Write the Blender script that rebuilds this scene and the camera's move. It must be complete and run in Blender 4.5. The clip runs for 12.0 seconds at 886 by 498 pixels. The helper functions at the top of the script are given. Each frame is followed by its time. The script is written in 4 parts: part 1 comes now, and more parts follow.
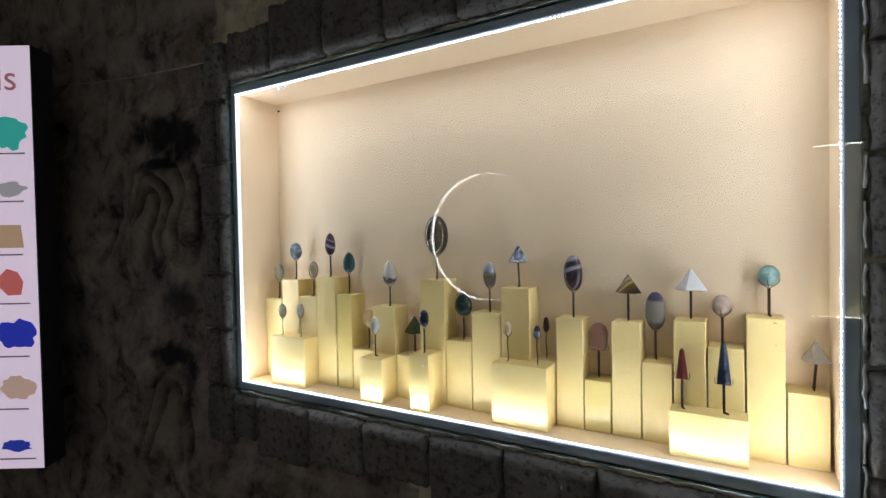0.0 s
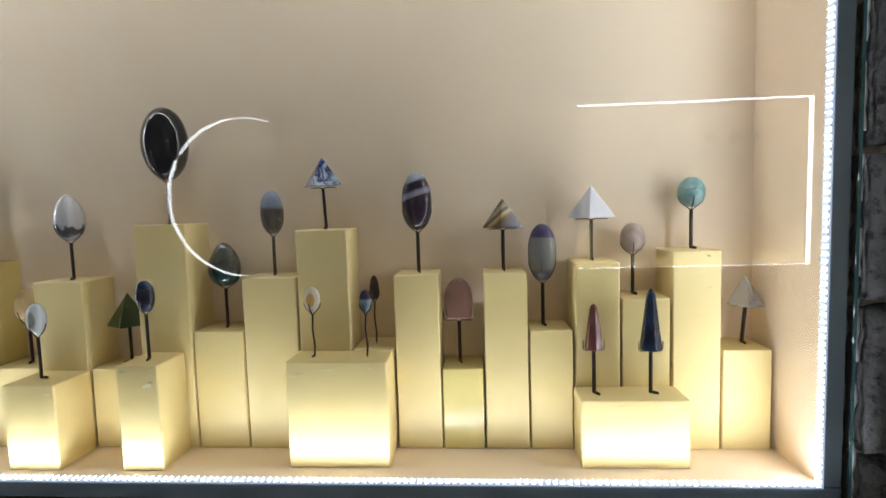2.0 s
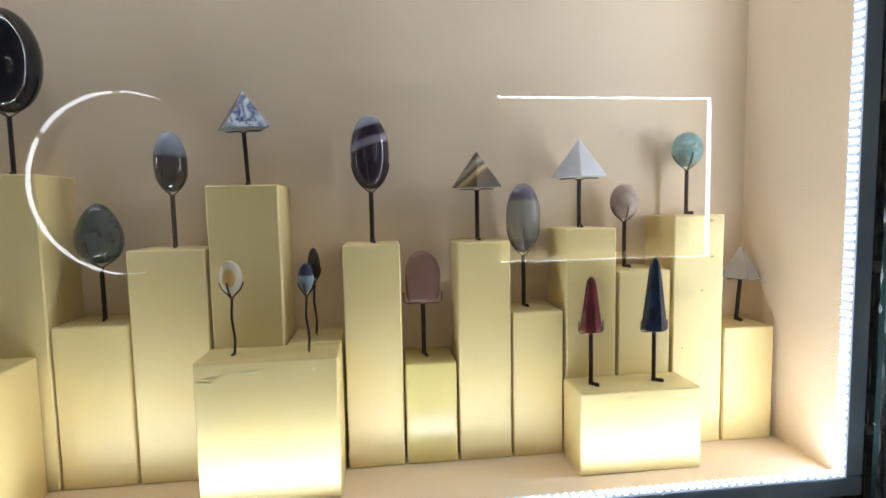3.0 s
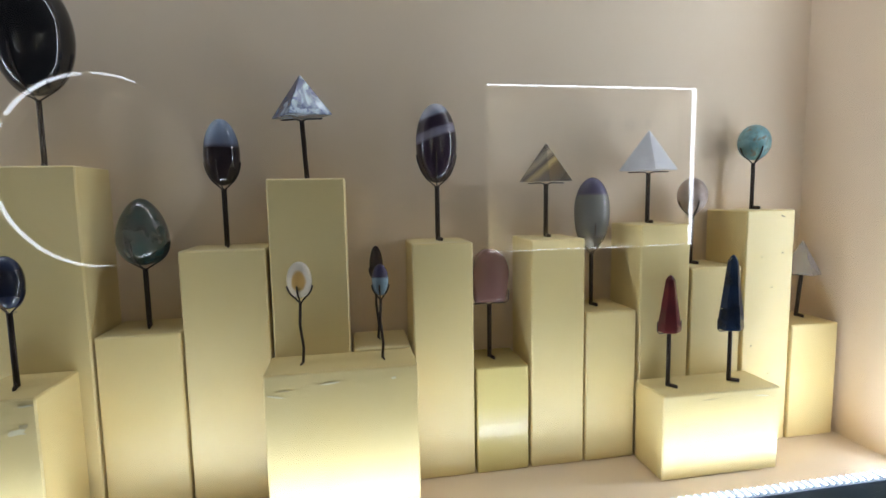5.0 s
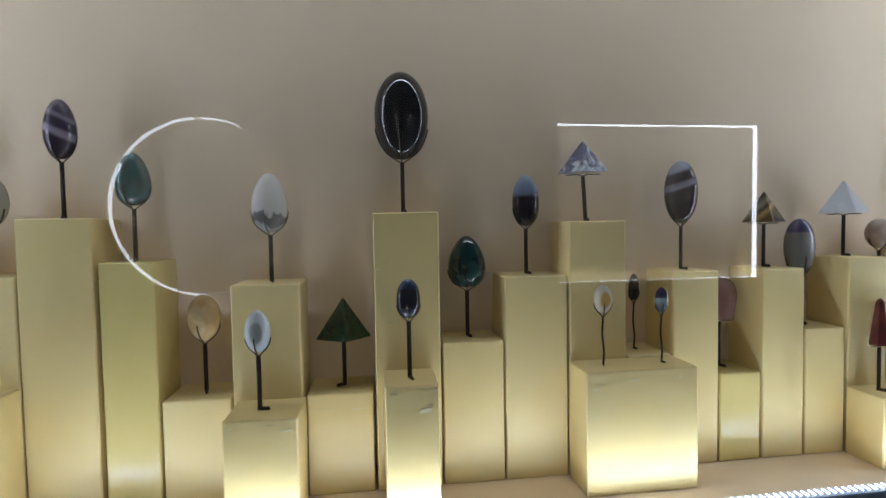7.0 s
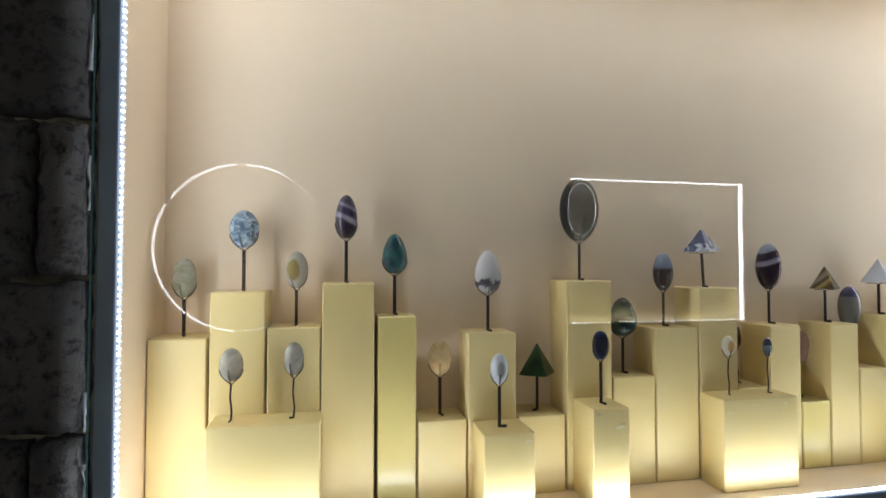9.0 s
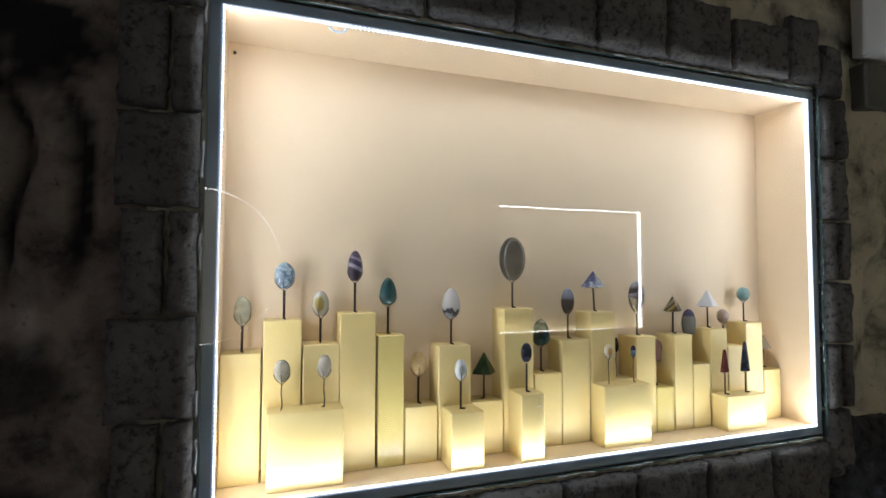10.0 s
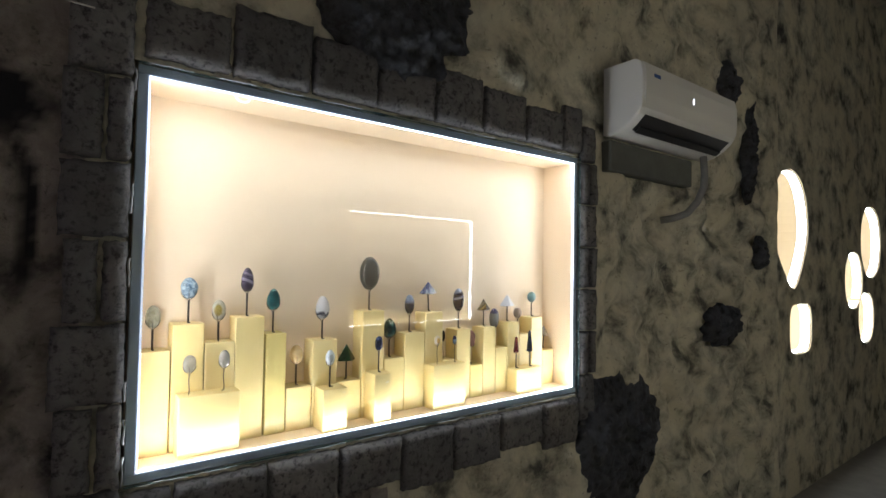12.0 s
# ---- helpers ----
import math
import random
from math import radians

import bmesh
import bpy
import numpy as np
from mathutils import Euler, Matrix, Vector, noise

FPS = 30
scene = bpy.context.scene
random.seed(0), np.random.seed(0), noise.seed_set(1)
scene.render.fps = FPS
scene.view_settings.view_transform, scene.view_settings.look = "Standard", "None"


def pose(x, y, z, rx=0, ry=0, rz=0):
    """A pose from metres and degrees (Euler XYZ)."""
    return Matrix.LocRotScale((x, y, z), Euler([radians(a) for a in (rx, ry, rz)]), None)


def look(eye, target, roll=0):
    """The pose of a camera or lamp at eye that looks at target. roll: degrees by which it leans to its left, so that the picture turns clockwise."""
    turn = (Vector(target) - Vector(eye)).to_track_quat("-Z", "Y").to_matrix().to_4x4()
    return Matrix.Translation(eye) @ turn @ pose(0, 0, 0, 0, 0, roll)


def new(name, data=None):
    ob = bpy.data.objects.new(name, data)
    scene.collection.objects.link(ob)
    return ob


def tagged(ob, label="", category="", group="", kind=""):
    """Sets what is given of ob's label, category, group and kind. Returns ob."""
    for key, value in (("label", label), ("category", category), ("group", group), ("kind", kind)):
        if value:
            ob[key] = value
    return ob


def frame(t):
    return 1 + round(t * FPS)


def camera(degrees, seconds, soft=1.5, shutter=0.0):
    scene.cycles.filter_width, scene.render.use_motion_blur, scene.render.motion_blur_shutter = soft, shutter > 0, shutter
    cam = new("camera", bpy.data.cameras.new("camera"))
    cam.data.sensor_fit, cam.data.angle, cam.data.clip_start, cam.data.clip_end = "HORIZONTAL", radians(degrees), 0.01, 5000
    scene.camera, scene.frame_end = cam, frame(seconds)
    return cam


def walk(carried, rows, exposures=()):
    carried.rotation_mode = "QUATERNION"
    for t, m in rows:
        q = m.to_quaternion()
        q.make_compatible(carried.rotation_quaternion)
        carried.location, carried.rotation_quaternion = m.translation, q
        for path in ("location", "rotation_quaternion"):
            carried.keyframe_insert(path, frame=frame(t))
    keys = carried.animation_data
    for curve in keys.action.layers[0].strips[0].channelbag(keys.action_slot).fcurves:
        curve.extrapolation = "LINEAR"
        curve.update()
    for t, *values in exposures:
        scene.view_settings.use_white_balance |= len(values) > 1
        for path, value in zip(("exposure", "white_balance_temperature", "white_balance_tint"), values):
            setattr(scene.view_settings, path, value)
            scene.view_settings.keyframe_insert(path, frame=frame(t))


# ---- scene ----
cam = camera(82.1, 12.0)
PATH = [
    (0, (0.614, -1.044, 1.48), (-0.407, 0.675, 1.438), -1.1),
    (0.5, (0.489, -1.034, 1.451), (-0.193, 0.845, 1.381), -1.9),
    (1, (0.437, -0.921, 1.437), (-0.051, 1.015, 1.324), -1.9),
    (1.5, (0.403, -0.76, 1.418), (0.049, 1.205, 1.293), -2.2),
    (2, (0.356, -0.601, 1.38), (0.214, 1.388, 1.225), -1.7),
    (2.5, (0.319, -0.48, 1.347), (0.401, 1.51, 1.17), -1.3),
    (3, (0.281, -0.457, 1.328), (0.509, 1.523, 1.169), -1.1),
    (3.5, (0.213, -0.496, 1.331), (0.448, 1.486, 1.213), -1.3),
    (5.3, (0.159, -0.378, 1.338), (0.581, 1.565, 1.122), -0.9),
    (5.5, (0.128, -0.365, 1.314), (0.626, 1.566, 1.151), -1.0),
    (6, (0.035, -0.403, 1.323), (0.545, 1.525, 1.179), -0.5),
    (6.5, (-0.068, -0.473, 1.334), (0.363, 1.477, 1.228), -0.6),
    (7, (-0.138, -0.5, 1.351), (0.125, 1.481, 1.268), -1.0),
    (7.5, (-0.199, -0.49, 1.357), (-0.127, 1.507, 1.274), -0.8),
    (7.7, (-0.233, -0.489, 1.344), (-0.187, 1.51, 1.319), -0.3),
    (9.3, (-0.538, -0.756, 1.419), (-0.056, 1.184, 1.48), 0.2),
    (9.5, (-0.566, -0.831, 1.432), (-0.031, 1.095, 1.499), 0.3),
    (10, (-0.673, -0.982, 1.457), (-0.01, 0.903, 1.546), 0.2),
    (10.5, (-0.797, -1.052, 1.48), (-0.051, 0.803, 1.537), -0.2),
    (11, (-0.829, -1.152, 1.48), (-0.1, 0.708, 1.575), -0.5),
    (11.5, (-0.803, -1.308, 1.498), (-0.018, 0.53, 1.573), 0.8),
    (12, (-0.897, -1.326, 1.519), (0.299, 0.276, 1.582), 1.0),
]
EXPOSURES = [(0, 0.04, 6550, 10), (0.6, 0.07, 6500, 10), (1.5, -0.06, 6450, 10), (2.0, -0.03, 6300, 10), (2.5, 0.0, 6200, 10), (3.5, -0.06, 6060, 10), (5.5, -0.36, 5860, 10), (7.5, -0.54, 5780, 10),
             (9.3, -0.08, 6380, 10), (10.5, 0.23, 6500, 10), (11.5, 0.47, 6550, 10), (12.0, 0.6, 6550, 10)]
walk(cam, [(t, look(eye, target, roll)) for t, eye, target, roll in PATH], EXPOSURES)

# ---- light of the place ----
world = bpy.data.worlds.new("world")
scene.world = world
world.use_nodes = True
world.node_tree.nodes["Background"].inputs["Color"].default_value = (0.5, 0.6, 0.8, 1)
world.node_tree.nodes["Background"].inputs["Strength"].default_value = 0.0

LED = (0.90, 0.95, 1.03)

def led_lamp(name, m, length, watts):
    """A length of LED tape as a lamp, shining into the case."""
    lamp = bpy.data.lights.new(name, "AREA")
    lamp.shape, lamp.size, lamp.size_y, lamp.energy, lamp.color = "RECTANGLE", length, 0.009, watts, LED
    ob = new(name, lamp)
    ob.matrix_world = m
    return tagged(ob, "cool white LED tape light of the case", "lamp", kind="structure")


# the tape runs round the front edge of the case and faces into it
led_lamp("led_light_bottom", look((0, 0.007, 1.0423), (0, 0.007, 1.5)), 1.498, 6.3)
led_lamp("led_light_top", look((0, 0.007, 1.9397), (0, 0.007, 1.5)), 1.498, 4.3)
for side in (-1, 1):
    led_lamp("led_light_side", look((side * 0.7497, 0.007, 1.491), (0, 0.007, 1.491)) @ pose(0, 0, 0, 0, 0, 90), 0.894, 3.2)


# ---- materials ----
class Mat:
    """A node material with a few shortcuts."""

    def __init__(self, name, rough=0.5, metal=0.0):
        self.m = bpy.data.materials.new(name)
        self.m.use_nodes = True
        self.t = self.m.node_tree
        self.b = self.t.nodes["Principled BSDF"]
        self.b.inputs["Roughness"].default_value = rough
        self.b.inputs["Metallic"].default_value = metal
        self.co = self.t.nodes.new("ShaderNodeTexCoord").outputs["Object"]

    def node(self, kind, **ins):
        n = self.t.nodes.new(kind)
        for k, v in ins.items():
            n.inputs[k.replace("_", " ")].default_value = v
        return n

    def link(self, a, b):
        self.t.links.new(a, b)

    def stretch(self, sx, sy, sz, rx=0, ry=0, rz=0):
        n = self.node("ShaderNodeMapping")
        n.inputs["Scale"].default_value = (sx, sy, sz)
        n.inputs["Rotation"].default_value = (radians(rx), radians(ry), radians(rz))
        self.link(self.co, n.inputs["Vector"])
        return n.outputs[0]

    def noise(self, scale, detail=5.0, rough=0.6, distortion=0.0, co=None):
        n = self.node("ShaderNodeTexNoise", Scale=scale, Detail=detail, Roughness=rough, Distortion=distortion)
        self.link(co or self.co, n.inputs["Vector"])
        return n.outputs["Fac"]

    def ramp(self, fac, *stops):
        n = self.t.nodes.new("ShaderNodeValToRGB")
        e = n.color_ramp.elements
        while len(e) < len(stops):
            e.new(0.5)
        for el, (p, c) in zip(e, stops):
            el.position = p
            el.color = (*c, 1) if len(c) == 3 else c
        self.link(fac, n.inputs[0])
        return n.outputs[0]

    def mix(self, fac, a, b, how="MIX"):
        n = self.t.nodes.new("ShaderNodeMix")
        n.data_type, n.blend_type = "RGBA", how
        for sock, v in ((n.inputs[0], fac), (n.inputs[6], a), (n.inputs[7], b)):
            if isinstance(v, (int, float)):
                sock.default_value = v
            elif isinstance(v, tuple):
                sock.default_value = (*v, 1)
            else:
                self.link(v, sock)
        return n.outputs[2]

    def maths(self, op, a, b=0.0):
        n = self.t.nodes.new("ShaderNodeMath")
        n.operation = op
        for sock, v in ((n.inputs[0], a), (n.inputs[1], b)):
            if isinstance(v, (int, float)):
                sock.default_value = v
            else:
                self.link(v, sock)
        return n.outputs[0]

    def color(self, c):
        self.link(c, self.b.inputs["Base Color"])
        return self

    def bump(self, h, strength=0.3, dist=0.002):
        n = self.node("ShaderNodeBump", Strength=strength, Distance=dist)
        self.link(h, n.inputs["Height"])
        self.link(n.outputs[0], self.b.inputs["Normal"])
        return self

    def random(self):
        return self.t.nodes.new("ShaderNodeObjectInfo").outputs["Random"]


def wall_paint():
    k = Mat("peach_wall_paint", 0.62)
    big = k.noise(3.0, 4)
    k.color(k.mix(big, (0.815, 0.642, 0.456), (0.855, 0.697, 0.511)))
    return k.m


def block_paint():
    k = Mat("yellow_block_paint", 0.42)
    big = k.noise(14.0, 4)
    brush = k.noise(30.0, 4, co=k.stretch(1, 1, 9))
    base = k.mix(k.random(), (0.75, 0.565, 0.21), (0.80, 0.62, 0.265))
    c = k.mix(k.maths("MULTIPLY", big, 0.5), base, (0.72, 0.63, 0.38))
    scuff = k.ramp(k.noise(70.0, 6, 0.7, co=k.stretch(1, 1, 2.5)), (0.0, (0, 0, 0)), (0.70, (0, 0, 0)), (0.76, (1, 1, 1)))
    k.color(k.mix(k.maths("MULTIPLY", scuff, 0.35), c, (0.50, 0.40, 0.20)))
    k.link(k.maths("ADD", 0.33, k.maths("MULTIPLY", brush, 0.22)), k.b.inputs["Roughness"])
    return k.bump(k.maths("ADD", brush, k.maths("MULTIPLY", k.noise(200.0, 3), 0.4)), 0.25, 0.0008).m


def varnish_block_paint():
    k = Mat("glossy_yellow_block_paint", 0.24)
    k.color(k.mix(k.noise(18.0, 4), (0.66, 0.53, 0.18), (0.74, 0.61, 0.25)))
    return k.bump(k.noise(45.0, 4), 0.35, 0.002).m


def rock(name, dark, light, warm, scale=5.0, relief=0.02, ridges=None):
    k = Mat(name, 0.8)
    a = k.noise(scale, 7, 0.62, 0.2)
    b = k.noise(scale * 6, 8, 0.7, 0.3)
    c = k.noise(scale * 0.45, 5, 0.6, 0.2)
    mid = tuple(p * 0.6 + q * 0.4 for p, q in zip(dark, light))
    # dark tones follow the low parts of the bump, crevice shade put into the colour
    base = k.ramp(a, (0.28, tuple(v * 0.3 for v in dark)), (0.36, dark), (0.43, mid), (0.60, light))
    base = k.mix(k.ramp(c, (0.42, (0, 0, 0)), (0.62, (0.8, 0.8, 0.8))), base, k.mix(k.ramp(a, (0.33, (0, 0, 0)), (0.50, (1, 1, 1))), tuple(v * 0.25 for v in warm), warm))
    base = k.mix(k.maths("MULTIPLY", b, 0.7), base, (0.5, 0.5, 0.5), "OVERLAY")
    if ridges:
        # the ribs take a lighter tone than the ground between them
        rib_tone = k.t.nodes.new("ShaderNodeAttribute")
        rib_tone.attribute_name = "ridge"
        base = k.mix(k.maths("MULTIPLY", rib_tone.outputs["Fac"], 0.9), base, ridges)
        # black daubs, together with shade painted into the carved grooves
        daub_shade = k.t.nodes.new("ShaderNodeAttribute")
        daub_shade.attribute_name = "daubs_and_shade"
        base = k.mix(daub_shade.outputs["Fac"], base, (0.006, 0.006, 0.008))
    k.color(k.mix(k.ramp(b, (0.30, (0.7, 0.7, 0.7)), (0.42, (0, 0, 0))), base, tuple(v * 0.3 for v in dark)))
    return k.bump(k.maths("ADD", a, k.maths("MULTIPLY", b, 0.6)), 1.0, relief).m


def brick_stone():
    k = Mat("grey_cement_stone", 0.78)
    a = k.noise(11.0, 8, 0.65, 0.3)
    b = k.noise(60.0, 8, 0.7)
    base = k.mix(k.random(), (0.125, 0.122, 0.122), (0.20, 0.195, 0.19))
    base = k.mix(k.ramp(a, (0.35, (0, 0, 0)), (0.65, (1, 1, 1))), k.mix(0.55, base, (0.05, 0.05, 0.05)), base)
    k.color(k.mix(k.ramp(b, (0.36, (1, 1, 1)), (0.50, (0, 0, 0))), base, (0.03, 0.029, 0.030)))
    return k.bump(k.maths("ADD", a, k.maths("MULTIPLY", b, 0.5)), 0.9, 0.012).m


def plain(name, c, rough=0.5, metal=0.0, vary=0.25, scale=40.0, bump=0.1):
    k = Mat(name, rough, metal)
    n = k.noise(scale, 5)
    k.color(k.mix(n, tuple(v * (1 - vary) for v in c), tuple(min(1, v * (1 + vary)) for v in c)))
    return k.bump(n, bump, 0.001).m


def glow(name, c, strength, base=(0.8, 0.8, 0.8), lamp=True):
    k = Mat(name, 0.4)
    k.b.inputs["Base Color"].default_value = (*base, 1)
    k.b.inputs["Emission Color"].default_value = (*c, 1)
    k.b.inputs["Emission Strength"].default_value = strength
    if not lamp:
        k.m.cycles.emission_sampling = "NONE"
    return k.m


def pane(name, gloss):
    """Clear glass: gloss of the given share over plain passage of light."""
    m = bpy.data.materials.new(name)
    m.use_nodes = True
    t = m.node_tree
    t.nodes.remove(t.nodes["Principled BSDF"])
    clear, shine, mixed = (t.nodes.new(k) for k in ("ShaderNodeBsdfTransparent", "ShaderNodeBsdfGlossy", "ShaderNodeMixShader"))
    clear.inputs[0].default_value = (0.97, 0.985, 0.98, 1)
    shine.inputs["Roughness"].default_value = 0.0
    if gloss:
        lw = t.nodes.new("ShaderNodeLayerWeight")
        lw.inputs["Blend"].default_value = 0.5
        power, scaled = t.nodes.new("ShaderNodeMath"), t.nodes.new("ShaderNodeMath")
        power.operation, scaled.operation = "POWER", "MULTIPLY_ADD"
        power.inputs[1].default_value = 5.0
        scaled.inputs[1].default_value, scaled.inputs[2].default_value = 0.9, gloss
        t.links.new(lw.outputs["Facing"], power.inputs[0])
        t.links.new(power.outputs[0], scaled.inputs[0])
        t.links.new(scaled.outputs[0], mixed.inputs[0])
    else:
        mixed.inputs[0].default_value = 0.0
    t.links.new(clear.outputs[0], mixed.inputs[1])
    t.links.new(shine.outputs[0], mixed.inputs[2])
    t.links.new(mixed.outputs[0], t.nodes["Material Output"].inputs["Surface"])
    return m


def stone(name, c1, c2, scale=60.0, rough=0.07, clear=0.0, detail=5.0, c3=None, edge=(0.42, 0.62)):
    """Polished mottled stone; clear: the share of light that passes."""
    k = Mat(name, rough)
    n = k.noise(scale, detail, 0.6, 0.8)
    col = k.ramp(n, (edge[0], c1), (edge[1], c2))
    if c3:
        col = k.mix(k.ramp(k.noise(scale * 2.3, 5), (0.56, (0, 0, 0)), (0.64, (1, 1, 1))), col, c3)
    k.color(col)
    k.b.inputs["IOR"].default_value = 1.5
    k.b.inputs["Transmission Weight"].default_value = clear
    k.b.inputs["Coat Weight"].default_value = 0.1
    k.b.inputs["Specular IOR Level"].default_value = 0.5
    return k.bump(n, 0.03, 0.0006).m


def ringed(name, heart, rim, size, clear=0.2):
    """Polished stone with a heart of another colour; size: where the rim begins, as a share of the half height."""
    k = Mat(name, 0.06)
    gen = k.t.nodes.new("ShaderNodeTexCoord").outputs["Generated"]
    mp = k.node("ShaderNodeMapping")
    mp.inputs["Location"].default_value = (-1.0, 0.0, -1.0)
    mp.inputs["Scale"].default_value = (2.0, 0.0, 2.0)
    k.link(gen, mp.inputs["Vector"])
    n = k.t.nodes.new("ShaderNodeVectorMath")
    n.operation = "LENGTH"
    k.link(mp.outputs[0], n.inputs[0])
    d = k.maths("ADD", n.outputs["Value"], k.maths("MULTIPLY", k.maths("SUBTRACT", k.noise(90.0, 4), 0.5), 0.25))
    k.color(k.ramp(d, (size - 0.1, heart), (size + 0.08, rim)))
    k.b.inputs["IOR"].default_value = 1.5
    k.b.inputs["Transmission Weight"].default_value = clear
    k.b.inputs["Coat Weight"].default_value = 0.1
    k.b.inputs["Specular IOR Level"].default_value = 0.5
    return k.m


def banded(name, *stops, tilt=0, wobble=0.12, rough=0.06, clear=0.0):
    """Polished stone in layers; stops run from the bottom (0) to the top (1) of a stone 1 high about its middle."""
    k = Mat(name, rough)
    sep = k.t.nodes.new("ShaderNodeSeparateXYZ")
    gen = k.t.nodes.new("ShaderNodeTexCoord").outputs["Generated"]
    mp = k.node("ShaderNodeMapping")
    mp.inputs["Location"].default_value = (-0.5, -0.5, -0.5)
    rt = k.node("ShaderNodeMapping")
    rt.inputs["Rotation"].default_value = (0, radians(tilt), 0)
    k.link(gen, mp.inputs["Vector"])
    k.link(mp.outputs[0], rt.inputs["Vector"])
    k.link(rt.outputs[0], sep.inputs[0])
    z = k.maths("ADD", sep.outputs["Z"], 0.5)
    z = k.maths("ADD", z, k.maths("MULTIPLY", k.maths("SUBTRACT", k.noise(45.0, 4), 0.5), wobble))
    k.color(k.ramp(z, *stops))
    k.b.inputs["IOR"].default_value = 1.5
    k.b.inputs["Transmission Weight"].default_value = clear
    k.b.inputs["Coat Weight"].default_value = 0.1
    k.b.inputs["Specular IOR Level"].default_value = 0.5
    return k.m


PEACH, YELLOW, VARNISH = wall_paint(), block_paint(), varnish_block_paint()
ROCK = rock("painted_cave_rock", (0.085, 0.088, 0.076), (0.66, 0.63, 0.50), (0.62, 0.575, 0.43), 6.0)
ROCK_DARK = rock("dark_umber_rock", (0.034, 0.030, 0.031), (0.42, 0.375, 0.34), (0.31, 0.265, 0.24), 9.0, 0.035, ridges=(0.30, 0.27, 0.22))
# kept pale so that the far surfaces bounce more light into the room
ROCK_FAR = rock("pale_far_rock", (0.20, 0.195, 0.175), (0.56, 0.53, 0.46), (0.54, 0.49, 0.40), 4.0)
BLACK_PATCH = rock("black_rock_and_hollow", (0.007, 0.008, 0.010), (0.085, 0.095, 0.115), (0.05, 0.052, 0.056), 20.0, 0.03)
BRICK = brick_stone()
MORTAR = plain("dark_mortar", (0.02, 0.02, 0.02), 0.9)
ALU = plain("blue_grey_metal_trim", (0.27, 0.33, 0.41), 0.4, 0.0, 0.25, 14.0)
SILICONE = plain("white_sealant", (0.62, 0.64, 0.66), 0.45, 0.0, 0.2, 50.0)
# bridges and lead loop get a faint glow for the bloom of the diodes
TAPE = glow("led_tape_cover", (0.70, 0.80, 1.0), 0.45, (0.5, 0.55, 0.62), lamp=False)
TAPE_BACK = glow("led_tape_back", (0.62, 0.74, 1.0), 0.5)
GLOSS, CLEAR = pane("glass_front_face", 0.075), pane("glass_inner_face", 0.0)
GLASS_EDGE = plain("dark_green_glass_edge", (0.03, 0.07, 0.07), 0.2)
IRON = plain("dark_brown_iron", (0.045, 0.032, 0.026), 0.42, 0.7, 0.4, 120.0, 0.3)
AC_WHITE = plain("white_plastic", (0.72, 0.72, 0.70), 0.35, 0.0, 0.03, 6.0, 0.02)
AC_DARK = plain("black_plastic", (0.012, 0.012, 0.013), 0.5)
BLUE_MARK = plain("blue_print", (0.03, 0.10, 0.35), 0.4)
PLASTER = plain("grey_plaster", (0.11, 0.115, 0.10), 0.8, 0.0, 0.3, 14.0, 0.4)
PIPE = plain("grey_pipe_wrap", (0.22, 0.22, 0.21), 0.7)
# lightened as a reflector; the floor stays out of view
FLOOR_MAT = plain("grey_floor_stone", (0.22, 0.21, 0.19), 0.5, 0.0, 0.4, 8.0, 0.2)
WIRE = plain("thin_wire", (0.30, 0.27, 0.24), 0.5)


# ---- mesh helpers ----
def mesh_of(name, bm, mats, smooth=False):
    me = bpy.data.meshes.new(name)
    bmesh.ops.recalc_face_normals(bm, faces=bm.faces)
    bm.to_mesh(me)
    bm.free()
    for m in (mats if isinstance(mats, (list, tuple)) else (mats,)):
        me.materials.append(m)
    if smooth:
        for p in me.polygons:
            p.use_smooth = True
    return me


def part(name, bm, material, parent, label="", smooth=False, m=None):
    ob = new(name, mesh_of(name, bm, material, smooth))
    ob.parent = parent
    if m is not None:
        ob.matrix_basis = m
    if label:
        ob["label"] = label
    return ob


def single(name, bm, material, label, category, group="", kind="", smooth=False, m=None):
    ob = new(name, mesh_of(name, bm, material, smooth))
    if m is not None:
        ob.matrix_basis = m
    return tagged(ob, label, category, group, kind)


def empty(name, m, label, category, group="", kind=""):
    ob = new(name)
    ob.empty_display_size = 0.02
    ob.matrix_basis = m
    return tagged(ob, label, category, group, kind)


def box(bm, x0, x1, y0, y1, z0, z1, bevel=0.0, seg=1):
    r = bmesh.ops.create_cube(bm, size=1.0, matrix=Matrix.Translation(((x0 + x1) / 2, (y0 + y1) / 2, (z0 + z1) / 2)) @ Matrix.Diagonal((x1 - x0, y1 - y0, z1 - z0, 1)))
    if bevel:
        es = list({e for v in r["verts"] for e in v.link_edges})
        bmesh.ops.bevel(bm, geom=es, offset=bevel, segments=seg, affect="EDGES", profile=0.5)
    return bm


def boxed(*a, **k):
    return box(bmesh.new(), *a, **k)


